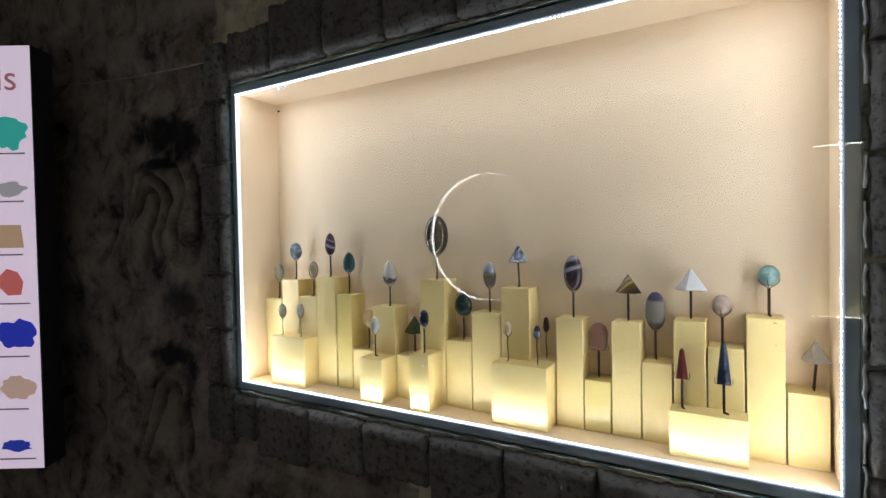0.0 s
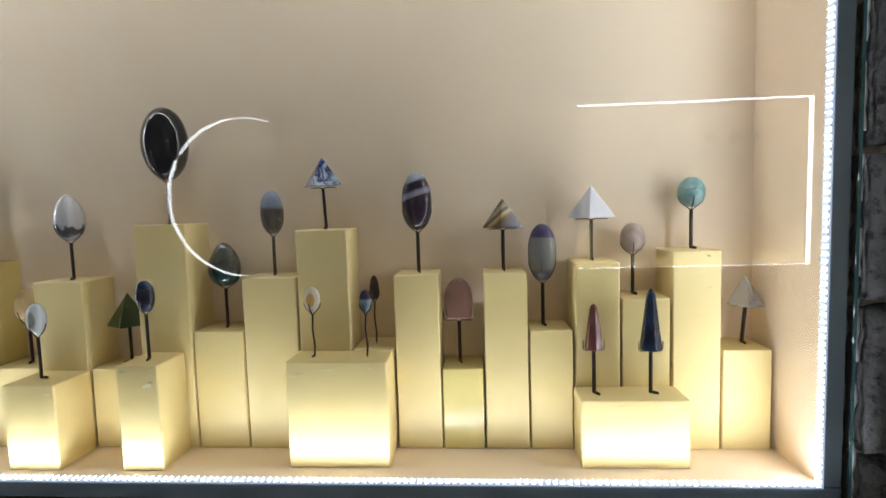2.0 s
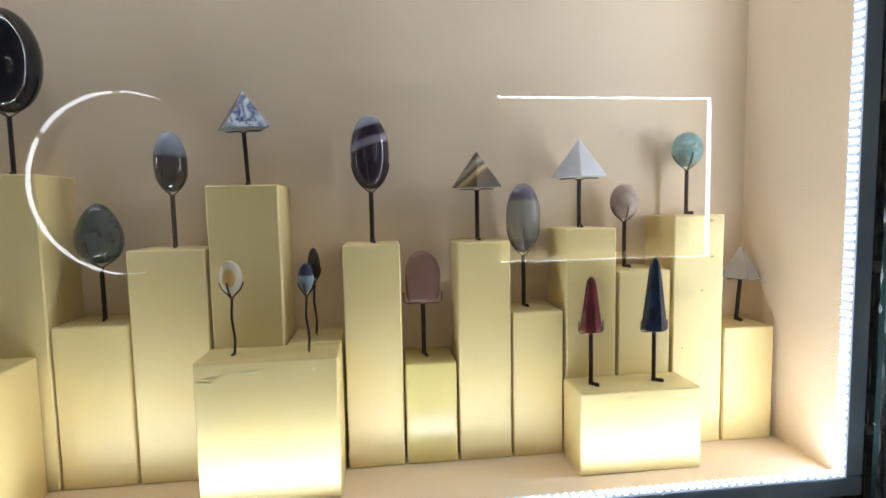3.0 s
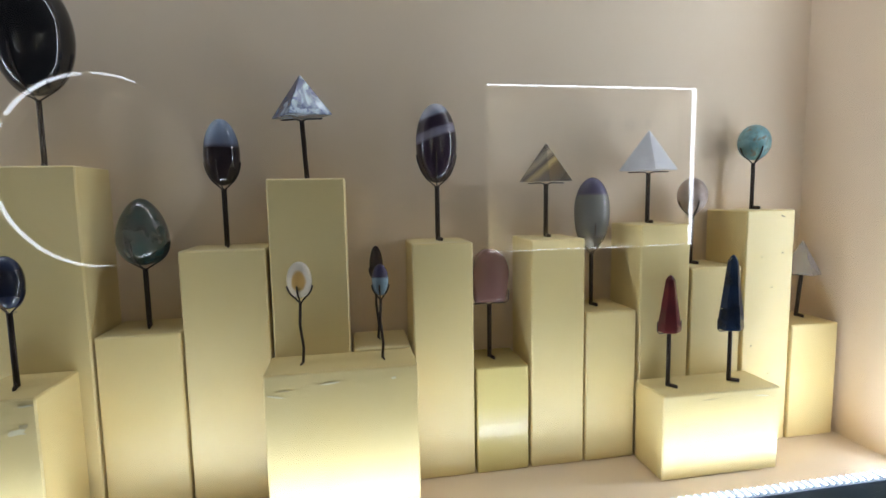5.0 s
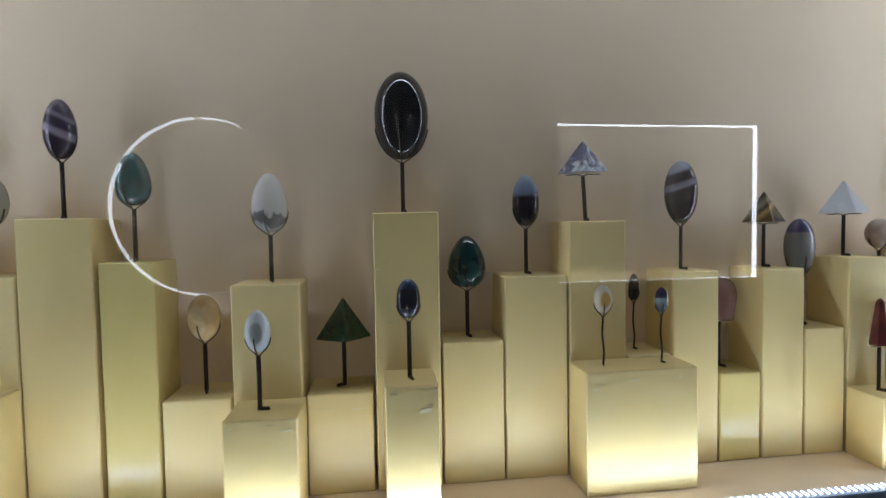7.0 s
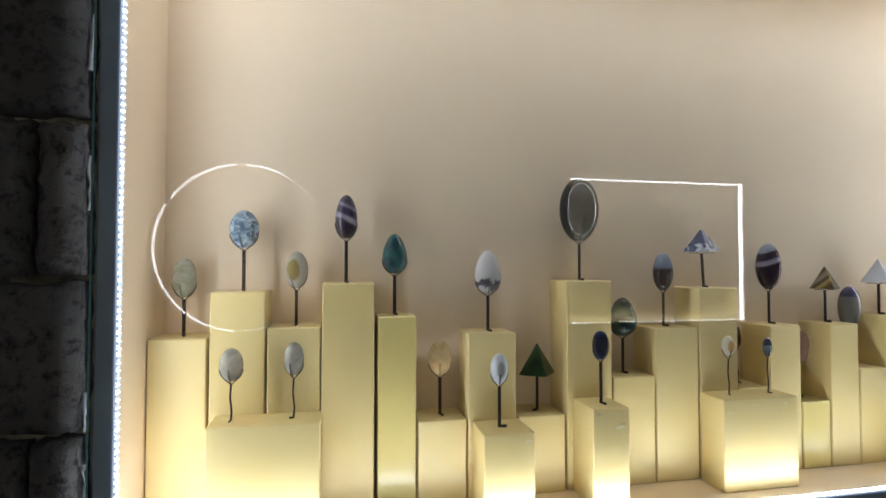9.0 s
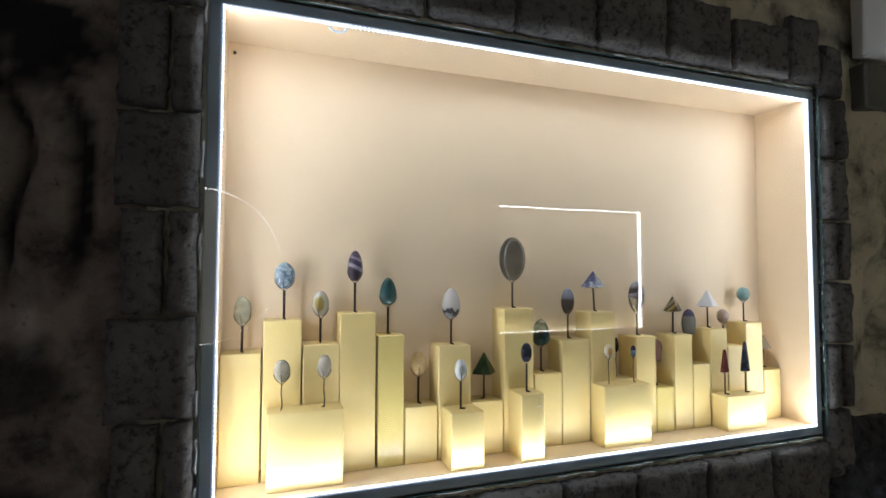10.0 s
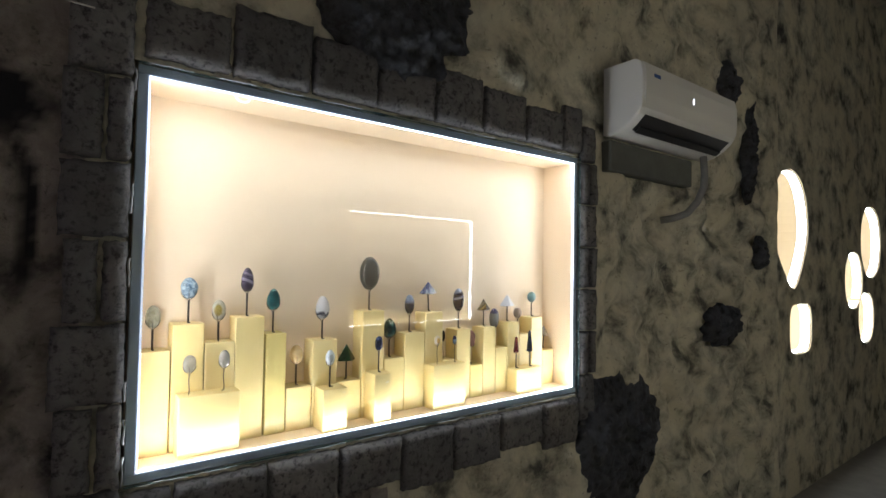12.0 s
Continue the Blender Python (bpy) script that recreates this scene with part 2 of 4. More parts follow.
def sweep(bm, pts, r, sides=8, flat=1.0):
    """A tube of radius r along pts; flat squeezes it towards its own y."""
    pts = [Vector(p) for p in pts]
    rings = []
    side = None
    for i, p in enumerate(pts):
        d = (pts[min(i + 1, len(pts) - 1)] - pts[max(i - 1, 0)]).normalized()
        ref = Vector((0, 1, 0)) if abs(d.y) < 0.9 else Vector((1, 0, 0))
        u = d.cross(ref).normalized() if side is None else (side - d * side.dot(d)).normalized()
        side = u
        w = d.cross(u).normalized()
        rr = r[i] if isinstance(r, (list, tuple)) else r
        rings.append([bm.verts.new(p + rr * (math.cos(a) * u + flat * math.sin(a) * w)) for a in (2 * math.pi * j / sides for j in range(sides))])
    for a, b in zip(rings, rings[1:]):
        for j in range(sides):
            bm.faces.new((a[j], a[(j + 1) % sides], b[(j + 1) % sides], b[j]))
    bm.faces.new(rings[0])
    bm.faces.new(rings[-1])
    return bm


def prism(bm, loop, y0, y1, mat=0):
    """Closed loop of (x, z) drawn out from y0 to y1."""
    a = [bm.verts.new((x, y0, z)) for x, z in loop]
    b = [bm.verts.new((x, y1, z)) for x, z in loop]
    fs = [bm.faces.new(a), bm.faces.new(b[::-1])]
    for i in range(len(loop)):
        j = (i + 1) % len(loop)
        fs.append(bm.faces.new((a[i], b[i], b[j], a[j])))
    for f in fs:
        f.material_index = mat
    return bm


# ---- the wall with the show case ----
GROOVES = ((0.040, 0.008), (0.088, 0.009), (0.165, 0.010), (0.243, 0.010))


def shell(x, z, cx, cz, up, down, grooves, wide):
    """Carved ribs about a centre, running straight down below it: height of the ribs and depth of the grooves."""
    dx, dz = x - cx, z - cz
    # the arms on the far side sweep outwards as they go down
    dx += 0.4 * max(0.0, -dz) * min(1.0, max(0.0, (0.05 - dx) / 0.12))
    d = math.hypot(dx, max(0.0, dz) * 0.9) + 0.010 * noise.noise(Vector((x * 9, 1.0, z * 9))) - 0.10 * min(0.0, dz) * min(1.0, abs(dx) / 0.2)
    if d > wide or not -down < dz < up:
        return 0.0, 0.0
    fade = min(1.0, (dz + down) / 0.09, (up - dz) / 0.05)
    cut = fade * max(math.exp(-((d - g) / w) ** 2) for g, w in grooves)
    rib = fade * (1 - cut) * max(0.0, 1 - d / (wide * 0.75)) ** 0.4 * (0.75 + 0.6 * noise.noise(Vector((x * 14, 4.0, z * 7))))
    return max(0.0, rib), cut


def black_blob(x, z):
    """Black paint daubed over the shells, with a ragged edge."""
    p = Vector((x * 11, 7.0, z * 11))
    rag = 0.6 * noise.noise(p) + 0.45 * noise.noise(p * 2.7) + 0.25 * noise.noise(p * 6.3)
    out = 0.0
    for cx, cz, rx, rz in ((-1.13, 1.865, 0.16, 0.065), (-1.02, 1.80, 0.085, 0.065), (-0.955, 1.62, 0.012, 0.14), (-1.16, 1.755, 0.13, 0.02), (-1.10, 1.095, 0.105, 0.045), (-1.02, 1.04, 0.035, 0.06), (-1.03, 1.29, 0.07, 0.06)):
        k = 1.25 - math.hypot((x - cx) / rx, (z - cz) / rz) + rag
        out = max(out, min(0.75 if cz == 1.29 else 1.0, max(0.0, k * 1.6)))
    return out


def ammonite(x, z):
    """Ribs and grooves of the shells carved in the rock beside the case."""
    if x > -0.93:
        return 0.0, 0.0
    a = shell(x, z, -1.20, 1.63, 0.16, 0.24, GROOVES, 0.275)
    b = shell(x, z, -1.12, 0.93, 0.13, 0.25, ((0.045, 0.010), (0.10, 0.010)), 0.15)
    return max(a[0], b[0]), max(a[1], b[1])


def rock_height(x, z):
    p = Vector((x, 3.7, z))
    h = 0.045 * noise.noise(p * 2.3) + 0.035 * noise.noise(p * 6.0) + 0.010 * noise.noise(p * 15.0) + 0.004 * noise.noise(p * 34.0)
    rough = min(1.0, max(0.0, (x - 0.85) / 0.3)) * (1.0 if z < 1.95 else 0.45)
    h += rough * (0.095 * (noise.turbulence(p * 3.2, 3, False) - 0.55) + 0.05 * abs(noise.noise(p * 9.0)))
    hole = math.hypot(x - 2.06, (z - 1.215) * 1.7)
    h -= 0.09 * max(0.0, 1 - (hole / 0.22) ** 4)
    h *= min(1.0, max(0.1, (2.74 - x) / 0.3))
    rib, cut = ammonite(x, z)
    return h + 0.012 * rib - 0.028 * cut


SX0, SX1, SZ0, SZ1 = -0.785, 0.785, 1.005, 1.975


def rock_wall():
    """Modelled cement rock with the opening of the case, on a solid wall."""
    bm = bmesh.new()
    step = 0.022
    xs = [-1.36 - i * step for i in range(int(1.24 / step), 0, -1)] + [SX0 - i * 0.0115 for i in range(50, 0, -1)] + [SX0 + (SX1 - SX0) * i / 50 for i in range(51)] + [SX1 + i * step for i in range(1, int((2.78 - SX1) / step))]
    zs = [SZ0 - i * step for i in range(int(SZ0 / step), 0, -1)] + [SZ0 + (SZ1 - SZ0) * i / 75 for i in range(76)] + [SZ1 + i * step for i in range(1, int((4.0 - SZ1) / step))]
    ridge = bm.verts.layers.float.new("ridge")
    daub_shade = bm.verts.layers.float.new("daubs_and_shade")
    grid = {}
    for i, x in enumerate(xs):
        for j, z in enumerate(zs):
            near = max(abs(x) - 0.93, abs(z - 1.49) - 0.62, 0)
            k = min(1.0, near / 0.08)
            grid[i, j] = bm.verts.new((x, -(0.012 + rock_height(x, z)) * k + 0.012 * (1 - k), z))
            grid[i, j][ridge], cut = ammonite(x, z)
            # groove shade goes into the colour here, beside the black daubs
            grid[i, j][daub_shade] = max(0.9 * cut, black_blob(x, z)) if x < -0.9 else 0.0
    for i in range(len(xs) - 1):
        for j in range(len(zs) - 1):
            if SX0 - 1e-6 <= xs[i] < SX1 - 1e-6 and SZ0 - 1e-6 <= zs[j] < SZ1 - 1e-6:
                continue
            f = bm.faces.new((grid[i, j], grid[i + 1, j], grid[i + 1, j + 1], grid[i, j + 1]))
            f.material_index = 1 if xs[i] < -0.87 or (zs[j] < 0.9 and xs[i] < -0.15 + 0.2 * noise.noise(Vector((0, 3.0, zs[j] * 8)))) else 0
    for x0, x1, z0, z1 in ((-2.7, SX0, 0, 4.05), (SX1, 2.69, 0, 4.05), (SX0, SX1, 0, SZ0), (SX0, SX1, SZ1, 4.05)):
        box(bm, x0, x1, 0.125, 0.32, z0, z1)
    box(bm, SX0, SX1, 0.24, 0.32, SZ0, SZ1)
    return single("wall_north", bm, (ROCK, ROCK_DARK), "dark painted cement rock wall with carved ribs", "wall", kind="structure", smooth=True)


WALL = rock_wall()


def ledge_stone(x0, x1, z0, z1, seed, y0=-0.022):
    """One uneven stone of the surround."""
    bm = bmesh.new()
    r = random.Random(seed)
    nx, nz = max(4, round((x1 - x0) / 0.013)), max(4, round((z1 - z0) / 0.013))
    g = {}
    for i in range(nx + 1):
        for j in range(nz + 1):
            u, v = i / nx, j / nz
            edge = min(u * (x1 - x0), (1 - u) * (x1 - x0), v * (z1 - z0), (1 - v) * (z1 - z0))
            x = x0 + u * (x1 - x0) + (r.uniform(-0.004, 0.004) if 0 < i < nx else r.uniform(-0.003, 0.002))
            z = z0 + v * (z1 - z0) + (r.uniform(-0.004, 0.004) if 0 < j < nz else r.uniform(-0.003, 0.003))
            h = 0.007 * noise.noise(Vector((x * 8, seed * 1.7, z * 8))) + 0.005 * noise.noise(Vector((x * 24, seed, z * 24))) + 0.003 * noise.noise(Vector((x * 70, seed, z * 70)))
            g[i, j] = bm.verts.new((x, y0 - h + 0.009 * max(0, 1 - edge / 0.009) ** 1.5, z))
    for i in range(nx):
        for j in range(nz):
            bm.faces.new((g[i, j], g[i + 1, j], g[i + 1, j + 1], g[i, j + 1]))
    rim = [e for e in bm.edges if len(e.link_faces) == 1]
    out = bmesh.ops.extrude_edge_only(bm, edges=rim)
    for v in out["geom"]:
        if isinstance(v, bmesh.types.BMVert):
            v.co.y = 0.02
    return mesh_of("stone", bm, BRICK, True)


def surround():
    """Stones round the opening, each a piece of the wall."""
    rows = []
    gap = 0.0048
    # left column, from the floor side up
    zs = [0.83, 1.02, 1.203, 1.381, 1.564, 1.734, 1.925, 2.11]
    for k, (a, b) in enumerate(zip(zs, zs[1:])):
        left = -0.907 - 0.006 * ((k * 7) % 3) + 0.006 * (k % 2)
        if k in (1, 3, 5):
            rows += [(left, -0.832, a, b), (-0.832, -0.778, a, b)]
        else:
            rows.append((left, -0.778, a, b))
    # right column
    zs = [0.90, 1.084, 1.260, 1.434, 1.602, 1.777, 1.95, 2.10]
    for k, (a, b) in enumerate(zip(zs, zs[1:])):
        if k in (1, 3, 5):
            rows += [(0.782, 0.836, a, b), (0.836, 0.888, a, b)]
        else:
            rows.append((0.782, 0.872 + 0.008 * (k % 3), a, b))
    xs = [-0.766, -0.575, -0.367, -0.163, 0.047, 0.253, 0.461, 0.666, 0.782]
    for k, (a, b) in enumerate(zip(xs, xs[1:])):
        rows.append((a, b, 1.979, 2.125 + 0.02 * ((k * 5) % 3)))
    xs = [-0.775, -0.676, -0.458, -0.258, -0.054, 0.144, 0.352, 0.565, 0.775]
    for k, (a, b) in enumerate(zip(xs, xs[1:])):
        rows.append((a, b, 0.865 - 0.02 * ((k * 5) % 3), 1.003))
    for k, (a, b, c, d) in enumerate(rows):
        ob = new("stone", ledge_stone(a + gap, b - gap, c + gap, d - gap, k + 1))
        ob.parent = WALL


def black_patch(cx, cz, rx, rz, seed):
    """A lumpy black patch with a ragged outline, for rock inlays and the dark of hollows."""
    bm = bmesh.new()
    rings = []
    n = 130
    for i in range(37):
        f = i / 36
        ring = []
        for j in range(n):
            a = 2 * math.pi * j / n
            rag = 1 + 0.28 * noise.noise(Vector((math.cos(a) * 2.2, math.sin(a) * 2.2, seed))) + 0.11 * noise.noise(Vector((math.cos(a) * 6, math.sin(a) * 6, seed))) + 0.025 * noise.noise(Vector((math.cos(a) * 19, math.sin(a) * 19, seed)))
            x, z = cx + rx * rag * f * math.cos(a), cz + rz * rag * f * math.sin(a)
            knob = noise.voronoi(Vector((x * 26, seed, z * 26)))[0][0]
            h = max(0.0, rock_height(x, z)) + 0.026 * (1 - f ** 3) - 0.012 * f + (1 - f ** 8) * (0.012 * noise.noise(Vector((x * 11, seed, z * 11))) + 0.034 * max(0.0, 0.8 - knob))
            ring.append(bm.verts.new((x, 0.02 if i == 36 else -h - 0.016, z)))
        rings.append(ring)
    for a, b in zip(rings, rings[1:]):
        for j in range(n):
            bm.faces.new((a[j], a[(j + 1) % n], b[(j + 1) % n], b[j]))
    bmesh.ops.remove_doubles(bm, verts=bm.verts, dist=1e-5)
    return single("rock_inlay", bm, BLACK_PATCH, "rough black patch on the wall, for inlays and dark hollows", "rock", "black rock inlays", smooth=True)


black_patch(-0.10, 2.335, 0.28, 0.265, 3.0)
black_patch(1.06, 0.78, 0.31, 0.30, 8.0)
# the dark inside a hole of the rock, laid on as a black patch
black_patch(2.02, 1.215, 0.20, 0.115, 14.0)
black_patch(2.50, 1.62, 0.07, 0.10, 21.0)
# shade of an opening and of a channel, laid on as black patches too
black_patch(2.06, 2.56, 0.12, 0.14, 27.0)
black_patch(2.33, 2.22, 0.06, 0.30, 33.0)


# ---- the show case ----
X0, X1, Z0, Z1, YB = -0.752, 0.752, 1.04, 1.942, 0.166


def show_case():
    case = empty("display_case", pose(0, 0, Z0), "lit wall niche show case painted peach behind glass", "display case")
    up = pose(0, 0, -Z0)
    part("back_panel", boxed(X0 - 0.012, X1 + 0.012, YB, YB + 0.012, Z0 - 0.012, Z1 + 0.012), PEACH, case, m=up)
    part("floor_panel", boxed(X0 - 0.012, X1 + 0.012, 0.014, YB, Z0 - 0.012, Z0), PEACH, case, m=up)
    part("top_panel", boxed(X0 - 0.012, X1 + 0.012, 0.014, YB, Z1, Z1 + 0.012), PEACH, case, m=up)
    for x in (X0 - 0.012, X1):
        part("side_panel", boxed(x, x + 0.012, 0.014, YB, Z0, Z1), PEACH, case, m=up)
    # metal trim, four lengths
    o = 0.022
    for a in ((X0 - o, X1 + o, 0.003, 0.0135, Z0 - o, Z0 - 0.001), (X0 - o, X1 + o, 0.003, 0.0135, Z1 + 0.001, Z1 + o), (X0 - o, X0 - 0.001, 0.003, 0.0135, Z0, Z1), (X1 + 0.001, X1 + o, 0.003, 0.0135, Z0, Z1)):
        part("frame", boxed(*a, bevel=0.0015), ALU, case, "blue-grey metal trim", m=up)
    # sealant bead between trim and stones, broken and uneven
    rnd = random.Random(5)
    q = 0.026
    for ends in (((X0 - q, Z0 - q), (X1 + q, Z0 - q)), ((X0 - q, Z1 + q), (X1 + q, Z1 + q)), ((X0 - q, Z0 - q), (X0 - q, Z1 + q)), ((X1 + q, Z0 - q), (X1 + q, Z1 + q))):
        (ax, az), (bx, bz) = ends
        n = 11
        for i in range(n):
            if rnd.random() < 0.25:
                continue
            bm = bmesh.new()
            s, e = (i + rnd.uniform(0, 0.25)) / n, (i + rnd.uniform(0.7, 1.0)) / n
            pts = [(ax + (bx - ax) * f + rnd.uniform(-0.002, 0.002), -0.006, az + (bz - az) * f + rnd.uniform(-0.002, 0.002)) for f in (s + (e - s) * j / 6 for j in range(7))]
            sweep(bm, pts, [rnd.uniform(0.0012, 0.0030) for _ in pts], 6)
            part("sealant", bm, SILICONE, case, "white sealant smear", smooth=True, m=up)
    # LED tape, with the white bridges between its diodes
    pitch = 1 / 115
    for kind in ("bottom", "top", "left", "right"):
        tape, bridges = bmesh.new(), bmesh.new()
        flat = kind in ("bottom", "top")
        a, b = (X0, X1) if flat else (Z0 + 0.003, Z1 - 0.003)
        wall, s = {"bottom": (Z0, 1), "top": (Z1, -1), "left": (X0, 1), "right": (X1, -1)}[kind]

        def strip(bm, p, q, ya, yb, low, high):
            c, d = sorted((wall + s * low, wall + s * high))
            box(bm, *((p, q, ya, yb, c, d) if flat else (c, d, ya, yb, p, q)))

        strip(tape, a, b, 0.001, 0.0132, 0.0, 0.0019)
        n = int((b - a) / pitch)
        for i in range(n + 1):
            m = a + i * (b - a) / n
            strip(bridges, max(a, m - 0.0019), min(b, m + 0.0019), 0.0014, 0.0128, 0.0020, 0.0036)
        t = part("led_tape", tape, TAPE_BACK, case, "glowing white LED tape", m=up)
        g = part("bridges", bridges, TAPE, t, "white bridges between the diodes of the tape")
        g["kind"] = "stuff"
    part("nail", boxed(X0 + 0.010, X0 + 0.016, YB - 0.006, YB, Z1 - 0.026, Z1 - 0.020, bevel=0.001), IRON, case, "small dark nail head", m=up)
    # a loose loop of the tape's lead at the top
    loop = [(-0.545 + 0.016 * math.cos(a), 0.004 + 0.004 * math.sin(a), Z1 - 0.010 + 0.011 * math.sin(a)) for a in (math.pi * (0.0 - i / 10) for i in range(11))]
    part("lead_loop", sweep(bmesh.new(), loop, 0.0022, 6), TAPE, case, "white loop of lead wire", smooth=True, m=up)
    return case


show_case()


def show_glass():
    e = 0.0225
    bm = boxed(X0 - e, X1 + e, -0.011, -0.0055, Z0 - e, Z1 + e)
    for f in bm.faces:
        f.material_index = 0 if f.normal.y < -0.5 else 1 if f.normal.y > 0.5 else 2
    ob = single("glass_pane", bm, (GLOSS, CLEAR, GLASS_EDGE), "clear glass pane closing the show case", "glass")
    ob.visible_shadow = False


show_glass()


# ---- blocks in the case ----
def block(x0, x1, top, y0, y1=0.165, material=YELLOW, turn=0.0, label="pale yellow painted wooden display block"):
    cx, cy = (x0 + x1) / 2, (y0 + y1) / 2
    w, d = (x1 - x0) / 2 - 0.0008, (y1 - y0) / 2
    bm = boxed(-w, w, -d, d, 0.0, top - Z0, bevel=0.0014)
    return single("display_block", bm, material, label, "display block", "yellow blocks", m=pose(cx, cy, Z0, 0, 0, turn))


CHIP = plain("bare_wood_chip", (0.52, 0.41, 0.22), 0.8, 0.0, 0.3, 200.0)
PALE = plain("pale_paint_flake", (0.80, 0.72, 0.48), 0.5, 0.0, 0.2, 200.0)


def chip(owner, x, z, w, h, seed, material=PALE, name="paint_flake"):
    """A ragged flake on the front face of a block, in the block's own plane."""
    rr = random.Random(seed)
    front = min(v.co.y for v in owner.data.vertices)
    n = 11
    loop = [(w / 2 * k * math.cos(a), h / 2 * k * math.sin(a)) for a, k in ((2 * math.pi * i / n, rr.uniform(0.45, 1.1)) for i in range(n))]
    ob = part(name, prism(bmesh.new(), loop, -0.0004, 0.0006), material, owner)
    ob.matrix_basis = pose(x - owner.location.x, front, z - owner.location.z, 0, rr.uniform(-12, 12), 0)


block(-0.7512, -0.6740, 1.2940, 0.098)
block(-0.6722, -0.5970, 1.3575, 0.098)
block(-0.5955, -0.5210, 1.3060, 0.098)
block(-0.5205, -0.4435, 1.3685, 0.098)
block(-0.4395, -0.3808, 1.3190, 0.098, material=VARNISH, label="glossy yellow varnished wooden display block")
block(-0.3795, -0.3040, 1.1620, 0.098, turn=0.4)
block(-0.3025, -0.2245, 1.2900, 0.098)
step_block = block(-0.2215, -0.1435, 1.1600, 0.098, turn=-0.3)
tall_block = block(-0.1415, -0.0625, 1.3702, 0.098)
block(-0.0615, 0.0145, 1.2135, 0.098)
block(0.0155, 0.0955, 1.2905, 0.098)
block(0.0970, 0.1720, 1.3565, 0.098)
block(0.1730, 0.2325, 1.1860, 0.098)
block(0.2345, 0.2985, 1.2900, 0.098)
block(0.2995, 0.3585, 1.1560, 0.098, material=VARNISH, label="glossy yellow varnished wooden display block")
block(0.3600, 0.4215, 1.2900, 0.098)
block(0.4225, 0.4825, 1.2090, 0.098)
block(0.4850, 0.5460, 1.3020, 0.098)
block(0.5475, 0.6125, 1.2520, 0.098)
end_block = block(0.6140, 0.6790, 1.3150, 0.098, turn=0.5)
block(0.6805, 0.7465, 1.1790, 0.098)
FRONT = "low yellow painted display block standing in front"
block(-0.6630, -0.5180, 1.1870, 0.041, 0.096, label=FRONT)
cube_block = block(-0.2970, -0.2205, 1.1590, 0.030, 0.096, label=FRONT)
slim_block = block(-0.1325, -0.0730, 1.1850, 0.030, 0.096, label=FRONT)
wide_block = block(0.0945, 0.2325, 1.1845, 0.042, 0.096, label=FRONT)
low_block = block(0.4810, 0.6190, 1.1305, 0.044, 0.096, label=FRONT)


chip(slim_block, -0.089, 1.1577, 0.016, 0.007, 1)
chip(slim_block, -0.084, 1.1625, 0.007, 0.005, 2, CHIP)
chip(slim_block, -0.123, 1.1773, 0.012, 0.004, 3, CHIP)
chip(slim_block, -0.080, 1.1791, 0.014, 0.002, 4)
chip(cube_block, -0.232, 1.1462, 0.013, 0.0022, 5)
chip(cube_block, -0.250, 1.1531, 0.010, 0.0014, 6, CHIP)
chip(cube_block, -0.289, 1.1517, 0.010, 0.0014, 7)
chip(cube_block, -0.280, 1.1046, 0.004, 0.002, 8, CHIP)
chip(wide_block, 0.114, 1.1695, 0.016, 0.002, 9, CHIP)
chip(wide_block, 0.106, 1.1646, 0.018, 0.002, 10)
chip(wide_block, 0.152, 1.1734, 0.026, 0.0016, 11)
chip(wide_block, 0.209, 1.1743, 0.006, 0.003, 12)
chip(low_block, 0.509, 1.0971, 0.014, 0.0016, 13, CHIP)
chip(low_block, 0.596, 1.1225, 0.022, 0.0018, 14)
chip(low_block, 0.535, 1.1236, 0.020, 0.0012, 15, CHIP)
chip(tall_block, -0.135, 1.3037, 0.010, 0.003, 16)
chip(tall_block, -0.122, 1.2411, 0.006, 0.003, 17, CHIP)
chip(step_block, -0.162, 1.1406, 0.020, 0.0016, 18)
chip(step_block, -0.202, 1.1428, 0.016, 0.0012, 19, CHIP)
NAIL = plain("dark_nail_hole", (0.03, 0.025, 0.02), 0.8)
for k, (x, z, w) in enumerate(((0.661, 1.3081, 0.008), (0.663, 1.2656, 0.006), (0.636, 1.2616, 0.002), (0.651, 1.2259, 0.003), (0.627, 1.1579, 0.0026), (0.651, 1.1236, 0.0022))):
    chip(end_block, x, z, w, 0.0018, 30 + k, NAIL, "nail_hole")


# ---- stands and stones ----
def egg_radius(f, point):
    """Half width of an egg at height f from 0 (bottom) to 1 (top); point > 0 sharpens the top."""
    t = 2 * f - 1
    return math.sqrt(max(0.0, 1 - t * t)) * (1 - point * t) / (1 + point * 0.12)


